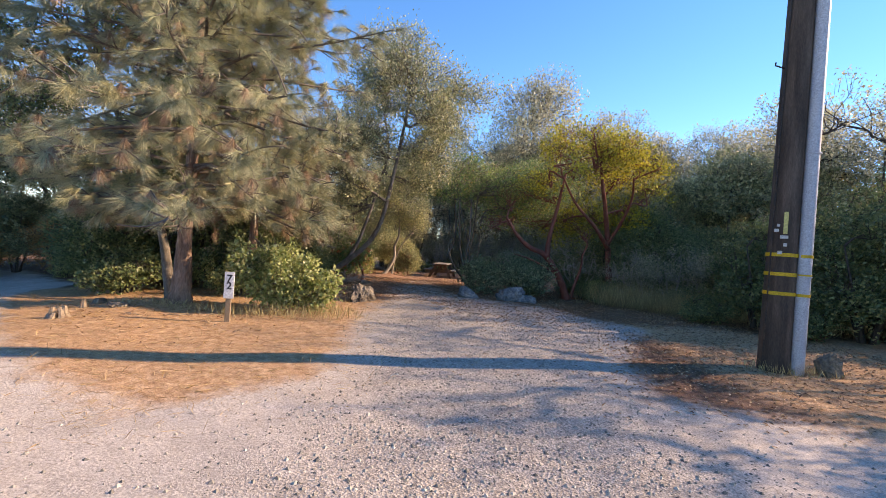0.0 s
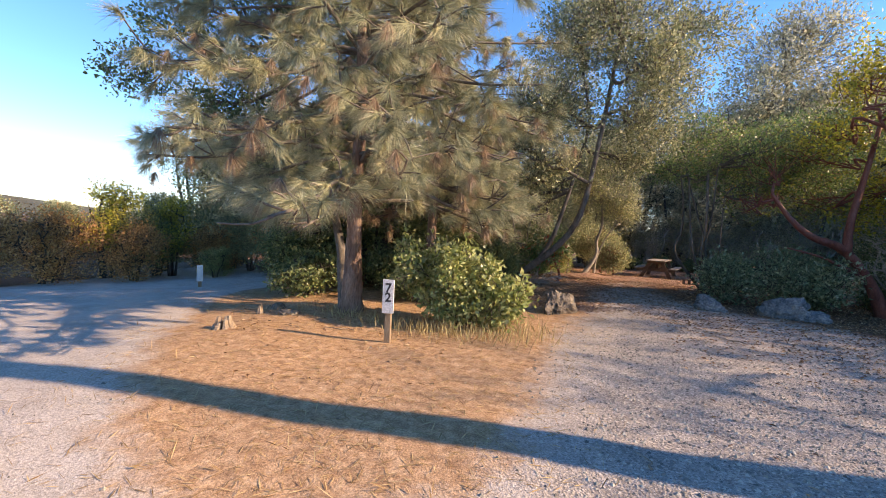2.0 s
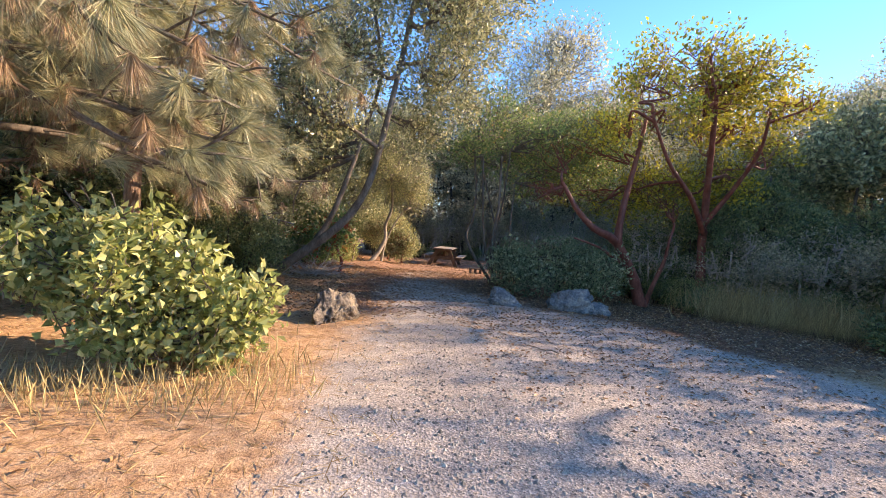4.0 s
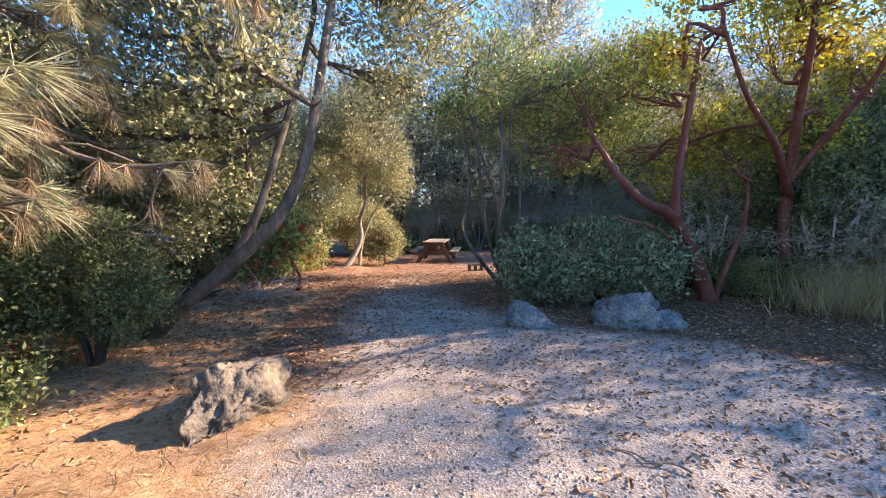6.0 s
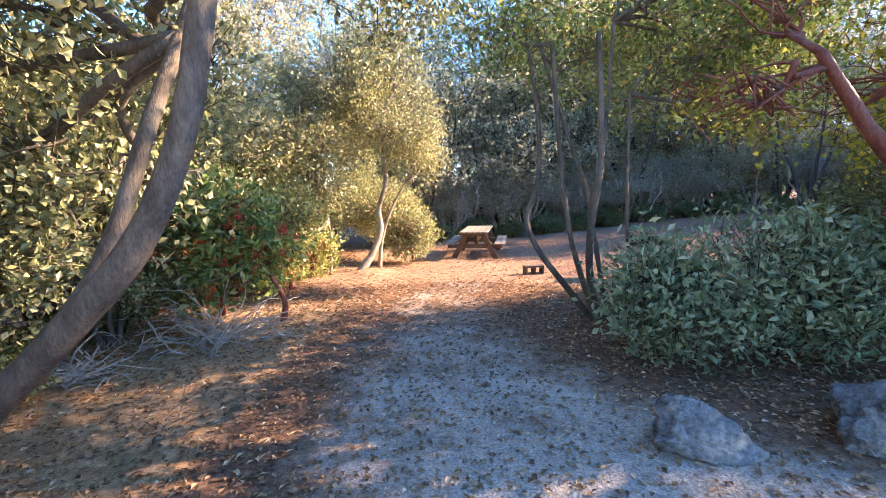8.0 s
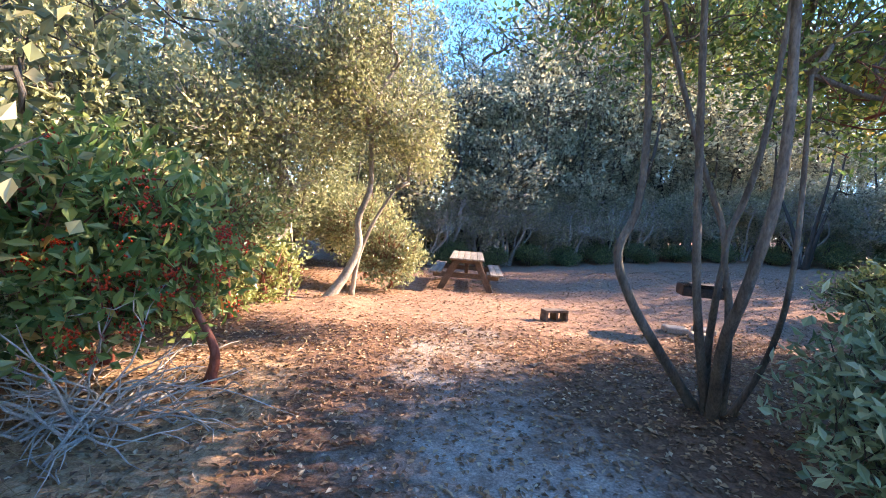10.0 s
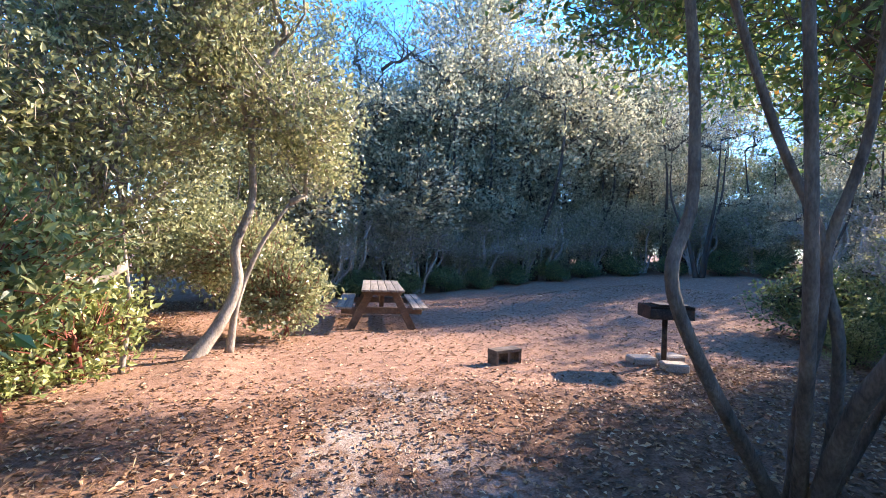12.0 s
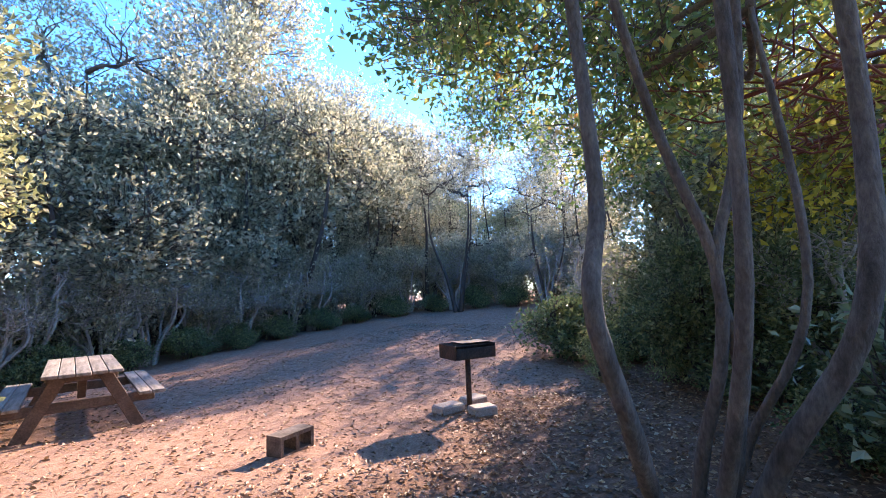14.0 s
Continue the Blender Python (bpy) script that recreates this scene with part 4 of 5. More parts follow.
tree("manzanita", "tall manzanita with dark red trunk and golden-yellow crown", "manzanita",
     [[((5.95, 16.2, -0.05), (5.75, 16.1, 1.6), (5.5, 15.7, 2.6), (5.2, 15.2, 3.4), (4.9, 14.7, 4.1), (4.7, 14.4, 4.9)), 0.11, 0.035],
      [((5.7, 16.0, 1.9), (5.0, 15.4, 2.6), (4.2, 15.0, 3.3), (3.6, 14.7, 4.2)), 0.07, 0.025],
      [((5.65, 15.95, 2.1), (5.9, 15.4, 2.9), (5.9, 14.7, 3.6), (5.7, 14.2, 4.3)), 0.06, 0.025]],
     [((4.4, 14.8, 5.5), (1.2, 1.0, 0.6)), ((5.4, 14.5, 5.1), (1.1, 1.0, 0.6)), ((4.9, 15.0, 4.9), (1.2, 1.0, 0.6)), ((3.5, 15.2, 5.0), (0.8, 0.8, 0.5)), ((6.2, 14.6, 4.5), (0.9, 0.8, 0.5)), ((3.1, 15.5, 4.0), (0.7, 0.6, 0.45)), ((4.5, 14.3, 4.4), (0.9, 0.7, 0.4)),
      ((5.6, 15.8, 4.2), (1.0, 0.8, 0.6)), ((5.8, 16.8, 5.2), (1.2, 1.0, 0.7)), ((5.0, 16.8, 3.0), (1.1, 0.8, 0.8)), ((6.4, 16.6, 3.2), (1.1, 0.8, 0.8)), ((4.2, 17.2, 2.6), (0.9, 0.7, 0.7)), ((7.2, 16.2, 4.2), (0.9, 0.8, 0.6))],
     M_YELLOW, M_REDBARK, 23, 2300, 9, 0.085, 0.055, 0.09, 0.36, radius=0.035, subs=10, wig=0.18)

tree("shrub", "broad blue-green leafed shrub over the boulders", "shrub", [[((2.5, 16.2, -0.03), (2.4, 16.1, 0.4), (2.3, 16.0, 0.8)), 0.05, 0.02]],
     [((2.4, 15.9, 0.75), (0.95, 0.75, 0.62)), ((1.5, 16.0, 0.65), (0.65, 0.6, 0.55)), ((3.2, 15.6, 0.75), (0.65, 0.6, 0.5)), ((1.2, 16.0, 0.75), (0.5, 0.5, 0.6)), ((2.2, 16.3, 0.95), (0.9, 0.6, 0.55))],
     M_BLUE, M_DARKBARK, 24, 1500, 9, 0.088, 0.042, 0.13, 0.28, radius=0.02)

STEMS = [[((1.05, 17.5, -0.05), (0.68, 17.45, 0.42), (0.3, 17.4, 0.92), (0.13, 17.43, 1.36), (0.27, 17.45, 1.78), (0.29, 17.5, 2.6), (0.12, 17.5, 3.8)), 0.045, 0.025],
         [((1.08, 17.46, -0.05), (0.95, 17.34, 0.6), (0.87, 17.2, 1.1), (0.88, 17.2, 1.55), (0.7, 17.35, 2.2), (0.35, 17.5, 3.4), (0.2, 17.6, 4.2)), 0.033, 0.018],
         [((1.18, 17.4, -0.05), (1.06, 17.24, 0.5), (0.94, 17.15, 1.05), (0.89, 17.19, 1.5), (0.98, 17.06, 2.2), (1.05, 17.0, 3.6)), 0.034, 0.02],
         [((1.25, 17.42, -0.05), (1.38, 17.22, 0.6), (1.22, 16.9, 1.4), (1.25, 17.0, 2.8)), 0.03, 0.015],
         [((1.06, 17.34, -0.05), (0.84, 17.02, 0.7), (0.76, 16.72, 1.3), (0.84, 16.66, 2.1), (0.8, 16.7, 3.4)), 0.05, 0.03],
         [((1.06, 17.4, -0.05), (0.76, 17.18, 0.7), (0.58, 17.05, 1.3), (0.47, 17.0, 2.1), (0.36, 17.0, 3.4)), 0.038, 0.024]]
tree("oak_tree", "multi-stemmed young oak with slender grey stems", "oak tree", STEMS,
     [((0.5, 17.4, 4.4), (1.5, 1.4, 0.9)), ((1.9, 17.3, 4.1), (1.0, 0.9, 0.8)), ((0.0, 18.2, 3.7), (1.0, 0.9, 0.5)), ((-0.3, 17.0, 3.6), (0.7, 0.7, 0.4)), ((2.0, 17.8, 3.2), (1.1, 1.0, 0.8)), ((3.1, 17.7, 3.5), (0.9, 0.8, 0.7)), ((1.2, 18.6, 3.6), (1.0, 0.9, 0.6)), ((1.6, 19.3, 4.0), (1.2, 1.0, 0.6)), ((2.8, 18.9, 4.0), (1.1, 1.0, 0.6)), ((2.4, 19.8, 4.7), (1.3, 1.1, 0.6)), ((4.0, 18.9, 3.4), (1.1, 1.0, 0.9)), ((3.2, 17.2, 4.2), (1.1, 1.0, 0.8)), ((4.4, 18.2, 4.8), (1.2, 1.0, 0.8)), ((4.3, 20.8, 4.3), (1.0, 0.9, 0.6)), ((5.3, 21.4, 4.8), (1.0, 0.9, 0.6)), ((3.6, 21.2, 5.4), (1.1, 0.9, 0.6))],
     M_TOYON, M_BARK, 25, 4200, 8, 0.075, 0.042, 0.11, 0.24, radius=0.024, subs=7)

TOYON = [((-4.15, 17.7, 1.3), (0.9, 0.8, 0.75)), ((-3.6, 17.6, 0.95), (0.55, 0.55, 0.5)), ((-4.4, 17.1, 1.15), (0.75, 0.75, 0.75)), ((-3.85, 17.0, 0.8), (0.45, 0.4, 0.4)), ((-4.1, 16.8, 1.5), (0.5, 0.5, 0.4))]
toyon = tree("toyon_shrub", "toyon shrub with green leaves and red berry clusters", "shrub",
             [[((-4.3, 17.9, -0.03), (-4.2, 17.8, 0.6), (-4.1, 17.7, 1.4)), 0.05, 0.02], [((-3.25, 17.6, -0.03), (-3.2, 17.55, 0.3), (-3.4, 17.5, 0.75)), 0.05, 0.025]],
             TOYON, M_TOYON, M_REDBARK, 27, 900, 9, 0.13, 0.058, 0.11, 0.08, radius=0.02)


def build_berries(parent, lobes, seed, n=42):
    rng = np.random.default_rng(seed)
    octa = np.array([[1, 0, 0], [0, 1, 0], [-1, 0, 0], [0, -1, 0], [0, 0, 1], [0, 0, -1.0]])
    tri = [[i, (i + 1) % 4, 4] for i in range(4)] + [[(i + 1) % 4, i, 5] for i in range(4)]
    for k in range(n):
        c, r = lobes[k % len(lobes)]
        d = rng.normal(size=3)
        d[1] -= 1.0
        d[0] += 0.5
        d /= np.linalg.norm(d)
        p = np.array(c) + d * np.array(r) * 1.1
        if p[2] < 0.3:
            continue
        g = Geo()
        for _ in range(26):
            q = p + rng.normal(size=3) * 0.04
            g.add(q + octa * 0.012, [np.array(tri)])
        tagged(part("berry_cluster", g, M_BERRY, parent, "red berries"), kind="stuff")


build_berries(toyon, TOYON[:4], 3, 48)


def build_dead_brush(x, y, r, h, seed, n=70):
    rng = np.random.default_rng(seed)
    ob = thing("dead_brush", "pile of bleached bare grey twigs", "dead brush", (x, y, ground_z(x, y)))
    g = Geo()
    for _ in range(n):
        a = rng.random() * 6.28
        d = np.array([math.cos(a), math.sin(a), 0.15 + 0.8 * rng.random()])
        s = np.array([*(rng.normal(size=2) * r * 0.25), 0.02])
        ln = r * (0.6 + 0.7 * rng.random())
        pts = [s]
        for _ in range(5):
            d = d + rng.normal(size=3) * 0.3
            d[2] -= 0.14
            d /= np.linalg.norm(d)
            nx = pts[-1] + d * ln / 5
            nx[2] = min(max(nx[2], 0.02), h)
            pts.append(nx)
            if rng.random() < 0.75:
                e = nx + (d + rng.normal(size=3) * 0.7) * 0.16
                e[2] = max(e[2], 0.02)
                tube(g, [nx, (nx + e) / 2 + rng.normal(size=3) * 0.02, e], 0.006, 0.002, 4)
        tube(g, smooth_path(pts, 2), 0.011, 0.003, 5)
    tagged(part("twigs", g, M_DEADTWIG, ob), kind="stuff")


build_dead_brush(-3.75, 16.9, 0.95, 0.8, 1, 60)
build_dead_brush(-4.6, 15.6, 0.6, 0.5, 2, 40)

SHOOTS = [((-4.05, 9.2, 1.15), (0.14, 0.14, 0.38)), ((-3.65, 9.2, 1.35), (0.15, 0.15, 0.36)), ((-3.3, 9.0, 1.2), (0.16, 0.16, 0.36)), ((-2.95, 9.1, 1.1), (0.15, 0.15, 0.35)), ((-2.55, 9.0, 0.95), (0.15, 0.15, 0.3)),
          ((-3.0, 8.7, 0.85), (0.2, 0.16, 0.32)), ((-2.1, 9.2, 0.65), (0.26, 0.22, 0.25)), ((-3.8, 8.8, 0.9), (0.18, 0.16, 0.3))]
tree("shrub", "bright green leafy shrub behind the number post", "shrub", [[((-3.2, 9.35, -0.02), (-3.2, 9.3, 0.3), (-3.2, 9.3, 0.6)), 0.04, 0.02]],
     [((-3.2, 9.3, 0.5), (0.85, 0.6, 0.5)), ((-3.75, 9.35, 0.65), (0.5, 0.45, 0.5)), ((-2.6, 9.3, 0.42), (0.55, 0.5, 0.4)), ((-3.4, 9.4, 0.9), (0.4, 0.35, 0.3))] + SHOOTS,
     M_FRESH, M_BARK, 30, 1150, 9, 0.09, 0.06, 0.07, 0.08, radius=0.012, subs=3, wig=0.04)

tree("oak_tree", "small oak with a pale curved trunk by the clearing", "oak tree",
     [[((-3.05, 21.35, -0.05), (-2.72, 21.55, 0.5), (-2.58, 21.65, 0.95), (-2.62, 21.7, 1.4), (-2.45, 21.75, 2.0), (-2.5, 21.8, 2.9)), 0.085, 0.04],
      [((-2.7, 21.9, -0.05), (-2.6, 21.9, 0.7), (-2.35, 21.9, 1.4), (-2.0, 21.9, 2.0)), 0.05, 0.02],
      [((-3.6, 21.0, -0.05), (-3.54, 21.0, 0.7), (-3.62, 21.05, 1.4), (-3.72, 21.1, 2.2)), 0.028, 0.014]],
     [((-2.6, 21.9, 3.6), (1.4, 1.3, 1.0)), ((-3.8, 21.4, 2.9), (1.2, 1.1, 0.9)), ((-1.8, 22.4, 2.6), (0.8, 0.9, 0.7)), ((-3.3, 22.4, 4.4), (1.3, 1.2, 0.9)), ((-3.9, 20.9, 1.9), (0.9, 0.8, 0.6)), ((-4.6, 20.4, 2.8), (1.0, 0.9, 0.8)), ((-3.2, 20.9, 4.2), (1.2, 1.0, 0.8)), ((-1.9, 21.5, 3.2), (0.9, 0.9, 0.8)), ((-4.4, 21.2, 4.0), (1.1, 1.0, 0.8)), ((-2.2, 21.2, 5.0), (1.1, 1.0, 0.8)), ((-4.6, 20.2, 1.2), (0.8, 0.7, 0.6))],
     M_OLIVE, M_PALEBARK, 31, 4600, 9, 0.075, 0.042, 0.1, 0.16)

for sd, (x, y, z, r, mat, lab) in enumerate([(-3.85, 20.6, 0.5, 0.65, M_FRESH, "low sage-green shrub at the clearing's edge"), (-2.05, 23.0, 0.75, 0.72, M_OLIVE, "rounded sunlit shrub beside the picnic table"),
                                             (-2.7, 23.9, 1.3, 1.0, M_OLIVE, "sunlit shrub behind the picnic table"), (-4.0, 19.6, 1.3, 0.8, M_DARK, "dark shrub with red stems")]):
    tree("shrub", lab, "shrub", [[((x, y + 0.2, -0.03), (x, y + 0.1, z * 0.5), (x, y, z)), 0.035, 0.015]],
         [((x, y, z), (r, r, r * 0.8)), ((x - 0.4 * r, y + 0.5 * r, z * 0.8), (r * 0.8, r * 0.8, r * 0.7))], mat, M_REDBARK, 40 + sd, 560, 10, 0.085, 0.045, 0.1, 0.18, radius=0.018)

# ---- the scrub around: a few kinds, each built once and then repeated ----


def shrub_kind(name, label, category, mat, bark, seed, h, r, clusters, per, length, width, gap, stems=4, low=0.0, group=""):
    """A many-stemmed shrub or small tree standing at the origin."""
    rng = np.random.default_rng(seed)
    st, lobes = [], []
    for i in range(stems):
        a = i * 6.283 / stems + rng.random()
        o = np.array([math.cos(a), math.sin(a), 0])
        st.append([((*(o[:2] * 0.12), -0.12), tuple(o * r * 0.2 + np.array([0, 0, h * 0.2])), tuple(o * r * 0.4 + np.array([*(rng.normal(size=2) * 0.1), h * 0.45])), tuple(o * r * 0.5 + np.array([0, 0, h * 0.72]))), 0.02 + h * 0.01, 0.02])
    n = 4 + stems // 2
    for i in range(n):
        a = i * 6.283 / n + rng.random()
        z = low + (h - low) * (0.3 + 0.5 * rng.random())
        q = r * (0.55 + 0.2 * rng.random())
        lobes.append(((math.cos(a) * r * 0.5, math.sin(a) * r * 0.5, z), (q, q, min(q * 0.85, (h - low) * 0.32))))
    lobes.append(((0, 0, h * 0.82), (r * 0.6, r * 0.6, h * 0.17)))
    return tree(name, label, category, st, lobes, mat, bark, seed, clusters, per, length, width, 0.1, gap, (0, 0, 0), group, False, 0.02 + h * 0.004, 5)


KINDS = {
    "dark": shrub_kind("shrub", "tall dense dark green scrub oak", "shrub", M_DARK, M_DARKBARK, 60, 4.4, 1.9, 1600, 9, 0.115, 0.066, 0.16, 6, 0.1, "dark scrub hedge"),
    "olive": shrub_kind("oak_tree", "small olive-green oak with grey stems", "oak tree", M_OLIVE, M_BARK, 61, 5.2, 1.9, 1900, 9, 0.11, 0.062, 0.14, 4, 0.3, "olive oaks round the site"),
    "grey": shrub_kind("oak_tree", "thin grey-leaved small oak with bare lower stems", "oak tree", M_GREY, M_DARKBARK, 62, 5.6, 2.0, 1700, 8, 0.1, 0.057, 0.18, 4, 0.1, "thin grey oaks behind the clearing"),
    "tall": shrub_kind("oak_tree", "tall airy oak with bare grey limbs against the sky", "oak tree", M_GREY, M_BARK, 68, 9.5, 2.6, 1500, 8, 0.11, 0.06, 0.3, 4, 3.0, "tall airy oaks beyond the clearing"),
    "sparse": shrub_kind("oak_tree", "tall thin oak with open branches and few leaves", "oak tree", M_GREY, M_DARKBARK, 69, 8.5, 2.6, 430, 8, 0.1, 0.055, 0.3, 3, 0.8, "thin oaks east of the clearing"),
    "low": shrub_kind("shrub", "low dark evergreen shrub", "shrub", M_DARK, M_DARKBARK, 63, 1.5, 1.0, 520, 9, 0.105, 0.06, 0.1, 4, 0.0, "low shrubs along the clearing"),
    "green": shrub_kind("shrub", "bright green broadleaf shrub", "shrub", M_FRESH, M_DARKBARK, 64, 2.0, 1.1, 700, 9, 0.085, 0.045, 0.0, 4, 0.0, "green shrubs at the edge"),
    "rust": shrub_kind("shrub", "rust-coloured dry shrub beside the road", "shrub", M_RUST, M_DARKBARK, 65, 2.1, 1.3, 800, 9, 0.085, 0.045, 0.0, 4, 0.0, "dry shrubs by the road"),
    "yellow": shrub_kind("shrub", "tall yellow-leaved shrub beside the road", "shrub", M_YELLOW, M_DARKBARK, 66, 3.6, 1.1, 800, 9, 0.085, 0.045, 0.0, 4, 0.2, "yellow shrubs by the road"),
    "sage": shrub_kind("shrub", "grey-green leafy shrub under the thin oaks", "shrub", M_GREY, M_DEADTWIG, 70, 2.7, 1.5, 1000, 9, 0.1, 0.056, 0.18, 5, 0.0, "grey shrubs behind the clearing"),
    "dry": shrub_kind("shrub", "thin shrub with many bare bleached stems", "shrub", M_GREY, M_DEADTWIG, 67, 2.6, 1.3, 350, 7, 0.06, 0.033, 0.3, 9, 0.6, "bare-stemmed shrubs"),
}
USED = set()
PLACE = random.Random(7)


def put(kind, x, y, s=1.0, turn=None):
    turn = PLACE.uniform(0, 360) if turn is None else turn
    m = pose(x, y, ground_z(x, y), 0, 0, turn) @ Matrix.Diagonal((s, s, s * PLACE.uniform(0.92, 1.08), 1))
    if kind in USED:
        copy_thing(KINDS[kind], m)
    else:
        USED.add(kind)
        KINDS[kind].matrix_basis = m


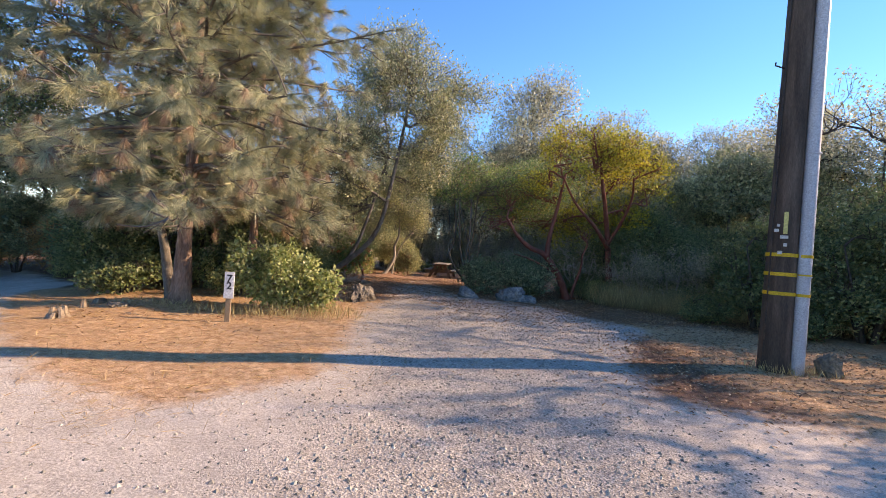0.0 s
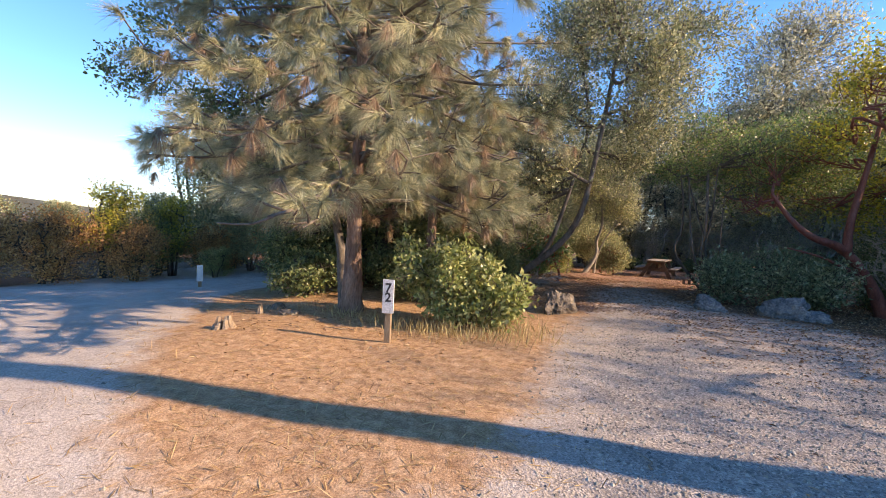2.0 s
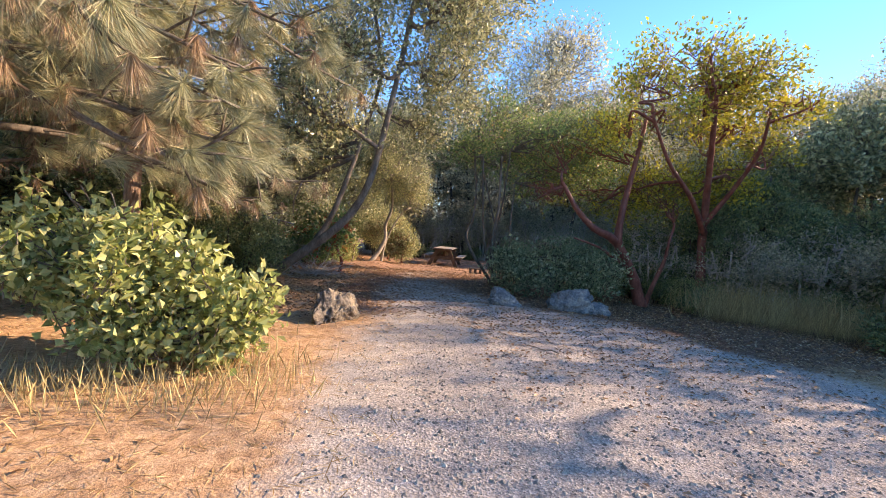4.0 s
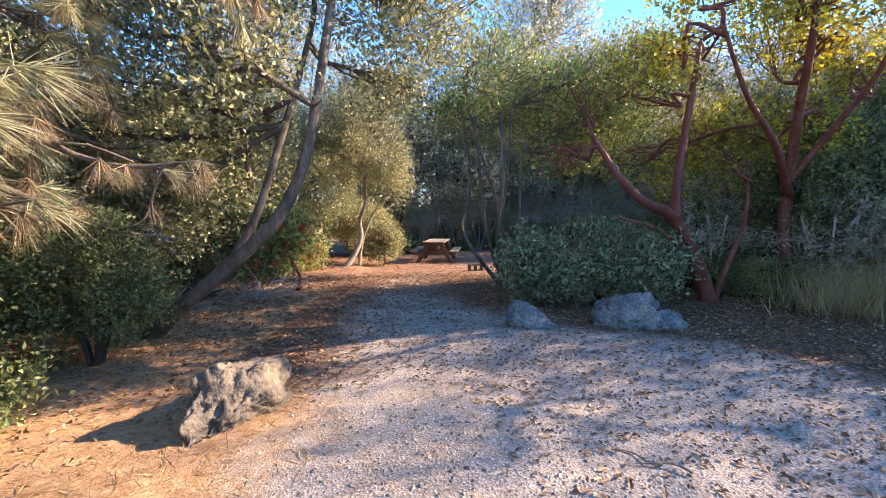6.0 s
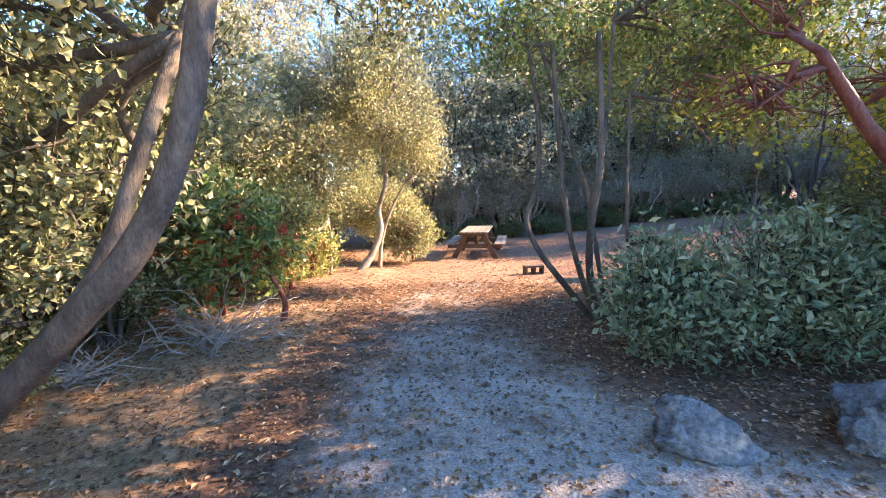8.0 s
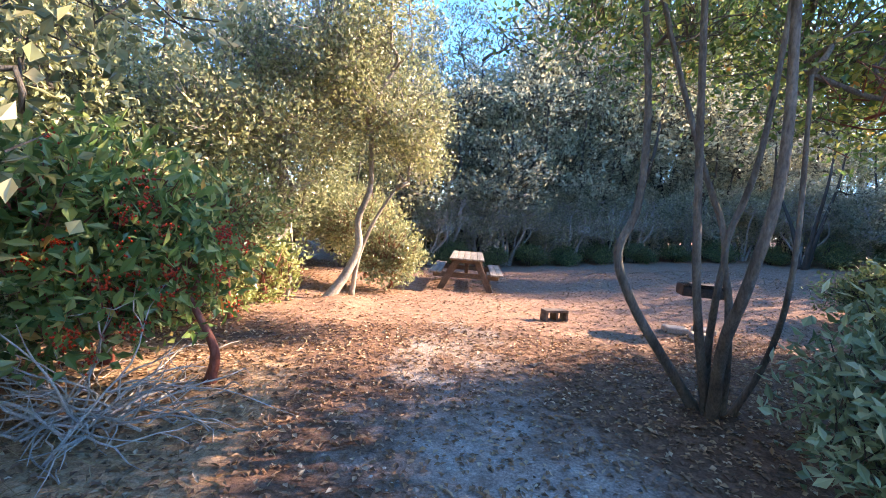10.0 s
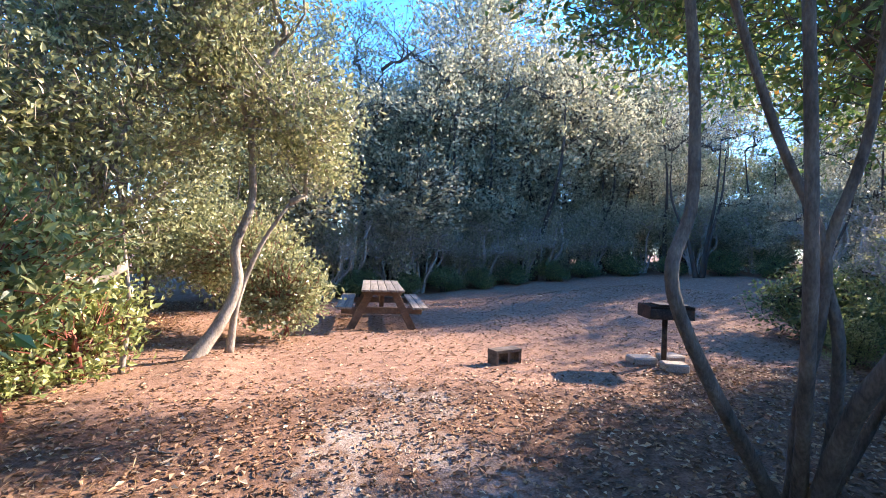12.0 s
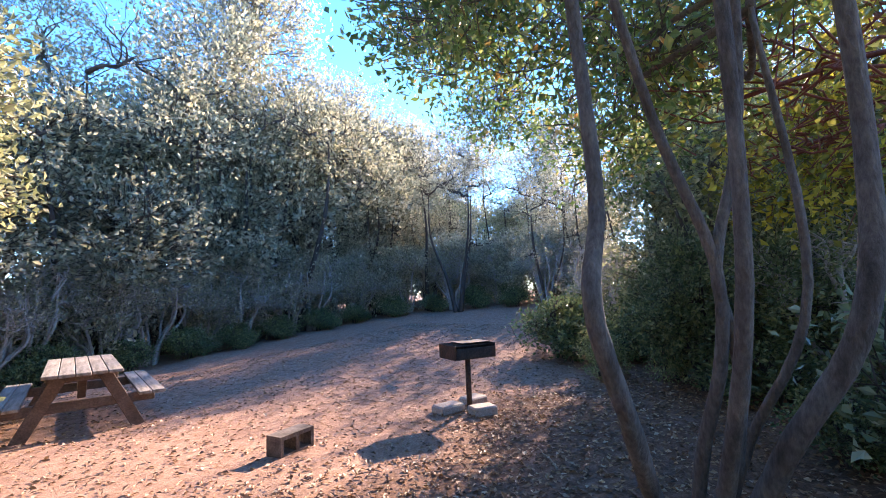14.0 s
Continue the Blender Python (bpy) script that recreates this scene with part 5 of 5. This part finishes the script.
SCRUB = """
dark 7.2 17.6 0.8, dark 8.6 15.4 0.6, dark 10.4 13.5 1.1, dark 12.6 13.4 1.0, dark 14.6 15.2 0.8, dark 9.6 17.6 0.95, dark 7.6 19.2 0.7, dark 11.5 16.8 1.0, dark 5.5 18.4 0.6, dark 16.2 12.0 1.2, low 6.8 21.2 0.9
low 6.9 16.0 0.9, low 8.0 14.6 0.8, low 9.3 13.5 0.8, low 5.6 17.2 0.6, low 11.2 12.9 0.8, low 4.9 17.6 0.7, low 3.3 16.9 0.5
sparse 13.8 11.2 1.0, sparse 15.6 8.6 0.9, sparse 14.4 13.6 0.98, sparse 12.0 14.6 0.9, olive 18.5 6.2 0.8, dark 12.4 9.6 0.7, olive 19 11 1.2, olive 17.6 14.2 1.2, olive 20 3 1.4, olive 17 0 1.3
olive -4.9 16.5 0.6, olive -6.2 15.2 0.95, olive -6.6 17.4 1.0, olive -6.2 20.0 1.0, olive -6.0 22.4 1.0, olive -4.6 24.4 0.95, olive -3.6 26.6 0.95, olive -7.4 25 1.2, olive -8.2 21.4 1.2, olive -5.6 13.2 0.85
dark -7.6 13.2 1.2, dark -8.6 11.6 0.8, dark -5.0 12.6 0.65, dark -7.2 19.2 0.8, olive -9.4 14.6 1.3, dark -3.9 12.9 0.45, olive -8.4 17.6 1.3
low -6.3 12.0 0.8, low -4.9 11.0 0.7, low -3.9 11.4 0.6, low -4.9 14.9 0.6, low -5.2 17.0 0.7, dry -6.6 16.0 1.0, dry -5.4 15.4 0.9, dry -6.5 14.0 1.0, low -7.4 10.6 0.9, low -4.9 19.4 0.8, green -4.7 21.8 0.6
low -2.9 27.0 0.7, low -1.6 28.0 0.6, low -0.3 28.9 0.65, low 1.2 29.4 0.6, low 2.6 29.9 0.7, low 4.0 30.2 0.6, low 5.5 30.6 0.65, low 7.0 30.7 0.7, low 8.6 30.8 0.6, low 10.2 30.4 0.7, low 11.6 29.6 0.6, low 12.6 28.2 0.7, low 13.2 26.6 0.65
grey -2.2 29.6 1.3, grey 0.3 30.8 1.1, sparse 1.6 31.6 1.15, grey 2.8 31.8 1.15, grey 5.4 32.4 1.15, sparse 6.6 31.4 1.2, grey 8.0 32.6 1.4, grey 10.8 32.2 0.9, grey 13.4 30.8 0.7, grey 15.0 28.0 0.5, grey 15.6 24.8 0.5, grey 1.6 34.6 1.2, grey 6.8 35.5 1.2, grey 12 35 1.2, grey -4.6 31 1.1
dry 0.8 29.9 1.0, dry 3.4 30.9 1.0, dry 6.2 31.3 1.1, dry 9.4 31.5 1.0, dry 12.4 29.2 1.0, dry -1.2 28.9 0.9, dry 13.4 25.4 1.0
olive 18.5 31 1.2, sparse 17 25.2 0.9, grey 19 27 0.8, grey 17.4 21.4 0.7, dark 13.6 19.4 0.7, olive 3 38 1.6, olive 10 39 1.6, olive -5 36 1.6, olive -10 30 1.5, olive -11 24 1.4
green 10.6 22.6 0.9, green 9.6 20.6 0.85, green 11.8 20.8 1.0, low 8.4 20.6 0.8, low 12.6 23.0 1.0, low 10.0 19.4 0.9, green 5.6 19.9 0.6, low 7.0 20.2 0.7, green 13.0 22.0 1.0
rust -16.4 9.2 0.95, rust -17.6 8.2 0.9, yellow -17.2 11.2 0.95, rust -19 10.4 0.9, rust -15.2 11.0 0.8, yellow -15.8 12.6 0.8, green -13.8 12.8 0.8, olive -18 13.6 0.8, green -20.4 8.6 1.1, olive -22 12 0.7, olive -24 9 0.7, dark -18.6 12.6 0.6, dark -16.4 12.4 0.75, green -17.6 6.8 1.0, green -18.6 5.2 1.1, rust -14.6 13.4 0.8, olive -14.2 14.6 0.7, rust -12.8 14.6 0.85, green -12.0 14.0 0.8, dark -11.2 14.8 0.8, olive -10.4 16.2 1.0, yellow -13.2 16.0 0.8, olive -16.5 16 1.2, olive -21 9 0.8
sparse 11.6 28.2 0.8, sparse 14.8 24.4 0.7, sparse 15.6 19.6 0.8, sparse 12.6 20.2 0.7, tall 3.0 34 1.1, tall 8.5 34.5 1.1, tall -1.5 33.5 1.05, sparse 15 17.6 0.8, sparse 20 13.4 0.7, sparse 17 10.4 0.9, tall -6.5 28 1.0, tall -8 24 0.9
olive 0.6 32.8 0.8, olive 4.4 33.6 0.8, olive 8.6 34 0.8, dark 16.4 26.6 0.5, dark 2.4 35.4 0.8, dark 6.6 35.6 0.8, dark 10.6 35.4 0.8, dark -3 32 0.8, dark 16.8 20.6 0.6
low -3.5 33.4 1.9, low 0.5 36 1.9, low 4 36.6 1.9, low 7.5 37 1.9, low 11 36.8 1.9, low 14 35 1.9, low 16.6 32 1.6, low 17.8 26 1.4, low 18 22.6 1.4, low 18.6 18.6 1.8, low -0.9 30.2 0.8, low 4.8 31.8 0.8, low 10.8 31.6 0.8, low 14.2 27.4 0.8, low 13.6 23.8 0.8
sage -1.8 29.6 1.0, sage 0.6 30.5 1.1, sage 2.9 31.1 0.95, sage 5.0 31.6 1.15, sage 7.2 31.8 1.0, sage 9.4 31.7 1.1, sage 11.4 30.9 1.0, sage 12.9 29.6 1.1, sage 13.9 27.9 1.0, sage 14.7 26.1 1.1, sage 15 24.2 0.9
olive -15.6 14.8 1.3, olive -13.6 15.8 1.25, tall -18.4 15.4 0.8, dark -9.8 13.2 0.95, olive -11.6 16.4 1.35
olive 13 19.0 0.9, dry 9.8 21.4 1.0, dry 11.4 22.4 1.1, tall 16.8 16.6 0.9, olive 20 18.4 1.4, low 21 12 2.4, low 22 15 2.4, low 21 20.5 2.4, low 21.5 23 1.8, low 21 26 1.8, low 20.5 29 1.8, low 19.5 32 1.8, low 17.5 34.5 2.2, low 22 8.5 2.4
tall 13.4 36.5 1.2, tall 20 38 1.2, olive 15.5 38 1.5, dark 20.2 24.6 0.6, sage 18 30.6 1.0, sage 16.4 31.8 1.0
olive 10.6 5.2 0.9, sparse 12.5 7.0 0.8, olive 12.0 4.6 1.1, dark 11.8 12.2 1.2, olive 9.3 19.2 1.3, olive 11.2 18.4 1.5, olive 13.4 17.0 1.5, dark 6.4 16.8 0.8, dark 7.8 15.9 0.85, dark 9.2 14.9 0.85, dark 5.2 17.4 0.65, low 5.0 16.6 0.6, low 6.0 16.0 0.7, low 5.6 15.6 0.5
dry -0.6 29.4 1.0, dry 1.8 30.2 1.1, dry 4.4 30.9 1.1, dry 7.0 31.2 1.1, sage -3.4 27.6 0.9, green -4.4 20.0 0.5, green -5.2 18.8 0.6, green -4.3 22.6 0.7
green 5.8 18.8 0.6, dry 5.0 16.9 0.8, dry 6.4 15.9 0.8, dry 7.6 15.2 0.85, sage 6.8 15.4 0.7, sage 8.4 14.5 0.75, green 5.4 16.2 0.6, dry 9.4 14.0 0.9, grey 14 36 1.5, grey 4 37 1.6, grey 9 37 1.6
sparse 12 30.2 0.9, sparse 14.8 28 0.8, tall 11.5 37 1.1, tall 15.6 36 1.1, sparse 9.4 32 0.9, sparse 11.4 24.2 0.5, sparse 13.5 22.0 0.8
olive 6.8 18.4 1.1, tall 12.4 19.8 0.7, olive 20 34 1.6, olive 17.5 36 1.6, olive 23 31.5 1.6, tall 21 36 1.3, olive 25 28 1.5, tall 13.4 18.6 0.85, dark 7.6 17.0 1.1, dark 8.6 12.4 0.9, dark 10.2 11.0 1.0, low 7.4 12.6 0.7, low 8.8 11.2 0.7
olive 8 -9 1.4, olive 2 -11 1.4, olive -5 -10 1.4, olive -12 -9 1.5, dark 14 -6 1.3, olive -19 -4 1.4, olive 26 22 1.2, olive 22 17 1.3
"""
for row in SCRUB.replace("\n", ",").split(","):
    f = row.split()
    if len(f) == 4 and float(f[3]) > 0:
        put(f[0], float(f[1]), float(f[2]), float(f[3]))


def build_stick(x, y, turn, length, seed):
    rng = np.random.default_rng(seed)
    g = Geo()
    pts = [(length * (i / 4 - 0.5), rng.normal() * 0.03, 0.012 + abs(rng.normal()) * 0.006) for i in range(5)]
    tube(g, smooth_path(pts, 3), 0.009, 0.004, 6, 0.2, rng)
    tube(g, [pts[2], (pts[2][0] + 0.08, pts[2][1] + 0.07, 0.02)], 0.005, 0.002, 5)
    ob = part("fallen_stick", g, M_STUMP)
    ob.matrix_basis = pose(x, y, ground_z(x, y), 0, 0, turn)
    tagged(ob, "thin dry stick lying on the ground", "stick", "sticks on the ground")


for k, (x, y, t, ln) in enumerate(((-4.4, 7.9, 12, 0.5), (-5.0, 7.6, 160, 0.35), (0.9, 11.0, 140, 0.45), (-3.2, 12.6, 30, 0.4), (-2.9, 15.4, 75, 0.5), (1.6, 13.2, 20, 0.3), (-2.6, 18.9, 110, 0.4), (2.0, 18.8, 50, 0.45), (-0.2, 6.0, 100, 0.22))):
    build_stick(x, y, t, ln, k)

# ---- taller trees beyond ----
far_oak = tree("oak_tree", "tall oak rising behind the scrub", "oak tree",
               [[((0, 0, -0.1), (0.1, 0.1, 2), (0.0, 0.2, 4), (0.3, 0, 6)), 0.16, 0.07], [((0.02, 0.05, 1.5), (0.8, 0.3, 3), (1.4, 0.2, 5)), 0.09, 0.05]],
               [((0, 0, 6.6), (2.2, 2.0, 1.6)), ((1.6, 0.4, 5.4), (1.5, 1.4, 1.1)), ((-1.3, 0.3, 5.2), (1.4, 1.3, 1.1)), ((0.2, -0.6, 7.6), (1.4, 1.3, 1.0))],
               M_GREY, M_BARK, 80, 2000, 8, 0.1, 0.055, 0.16, 0.3, (-8.2, 14.4, 0), "tall oaks behind the scrub", False, 0.06)
for x, y, s, a in ((5.4, 34, 1.75, 60), (-14.4, 16.4, 0.9, 250), (-3.4, 33, 1.1, 200), (22.5, 19.5, 1.0, 120), (7.5, 38, 1.2, 300), (22, 30, 1.3, 20), (-13, 20, 1.0, 80), (15.5, 36, 1.2, 10)):
    copy_thing(far_oak, pose(x, y, ground_z(x, y), 0, 0, a) @ Matrix.Scale(s, 4))

build_site_sign(-11.6, 10.7, 50, "", 0.62, "short white marker post beside the far road")


def build_hill():
    g = Geo()
    n, k = 60, 6
    a = np.linspace(radians(60), radians(330), n)
    rows = []
    for j in range(k):
        rr = 190 + 30 * j
        hh = (6 + 4 * np.sin(a * 5) + 3 * np.sin(a * 11 + 1)) * math.sin(math.pi * j / (k - 1) * 0.5) - 2
        rows.append(np.stack([np.cos(a) * rr, np.sin(a) * rr, hh], -1))
    v = np.concatenate(rows)
    idx = np.arange(n * k).reshape(k, n)
    q = np.stack([idx[:-1, :-1], idx[:-1, 1:], idx[1:, 1:], idx[1:, :-1]], -1).reshape(-1, 4)
    g.add(v, [q])
    tagged(part("backdrop", g, M_HILL, None, smooth=True), "low scrub-covered hills in the far distance", "hill", kind="structure")


build_hill()
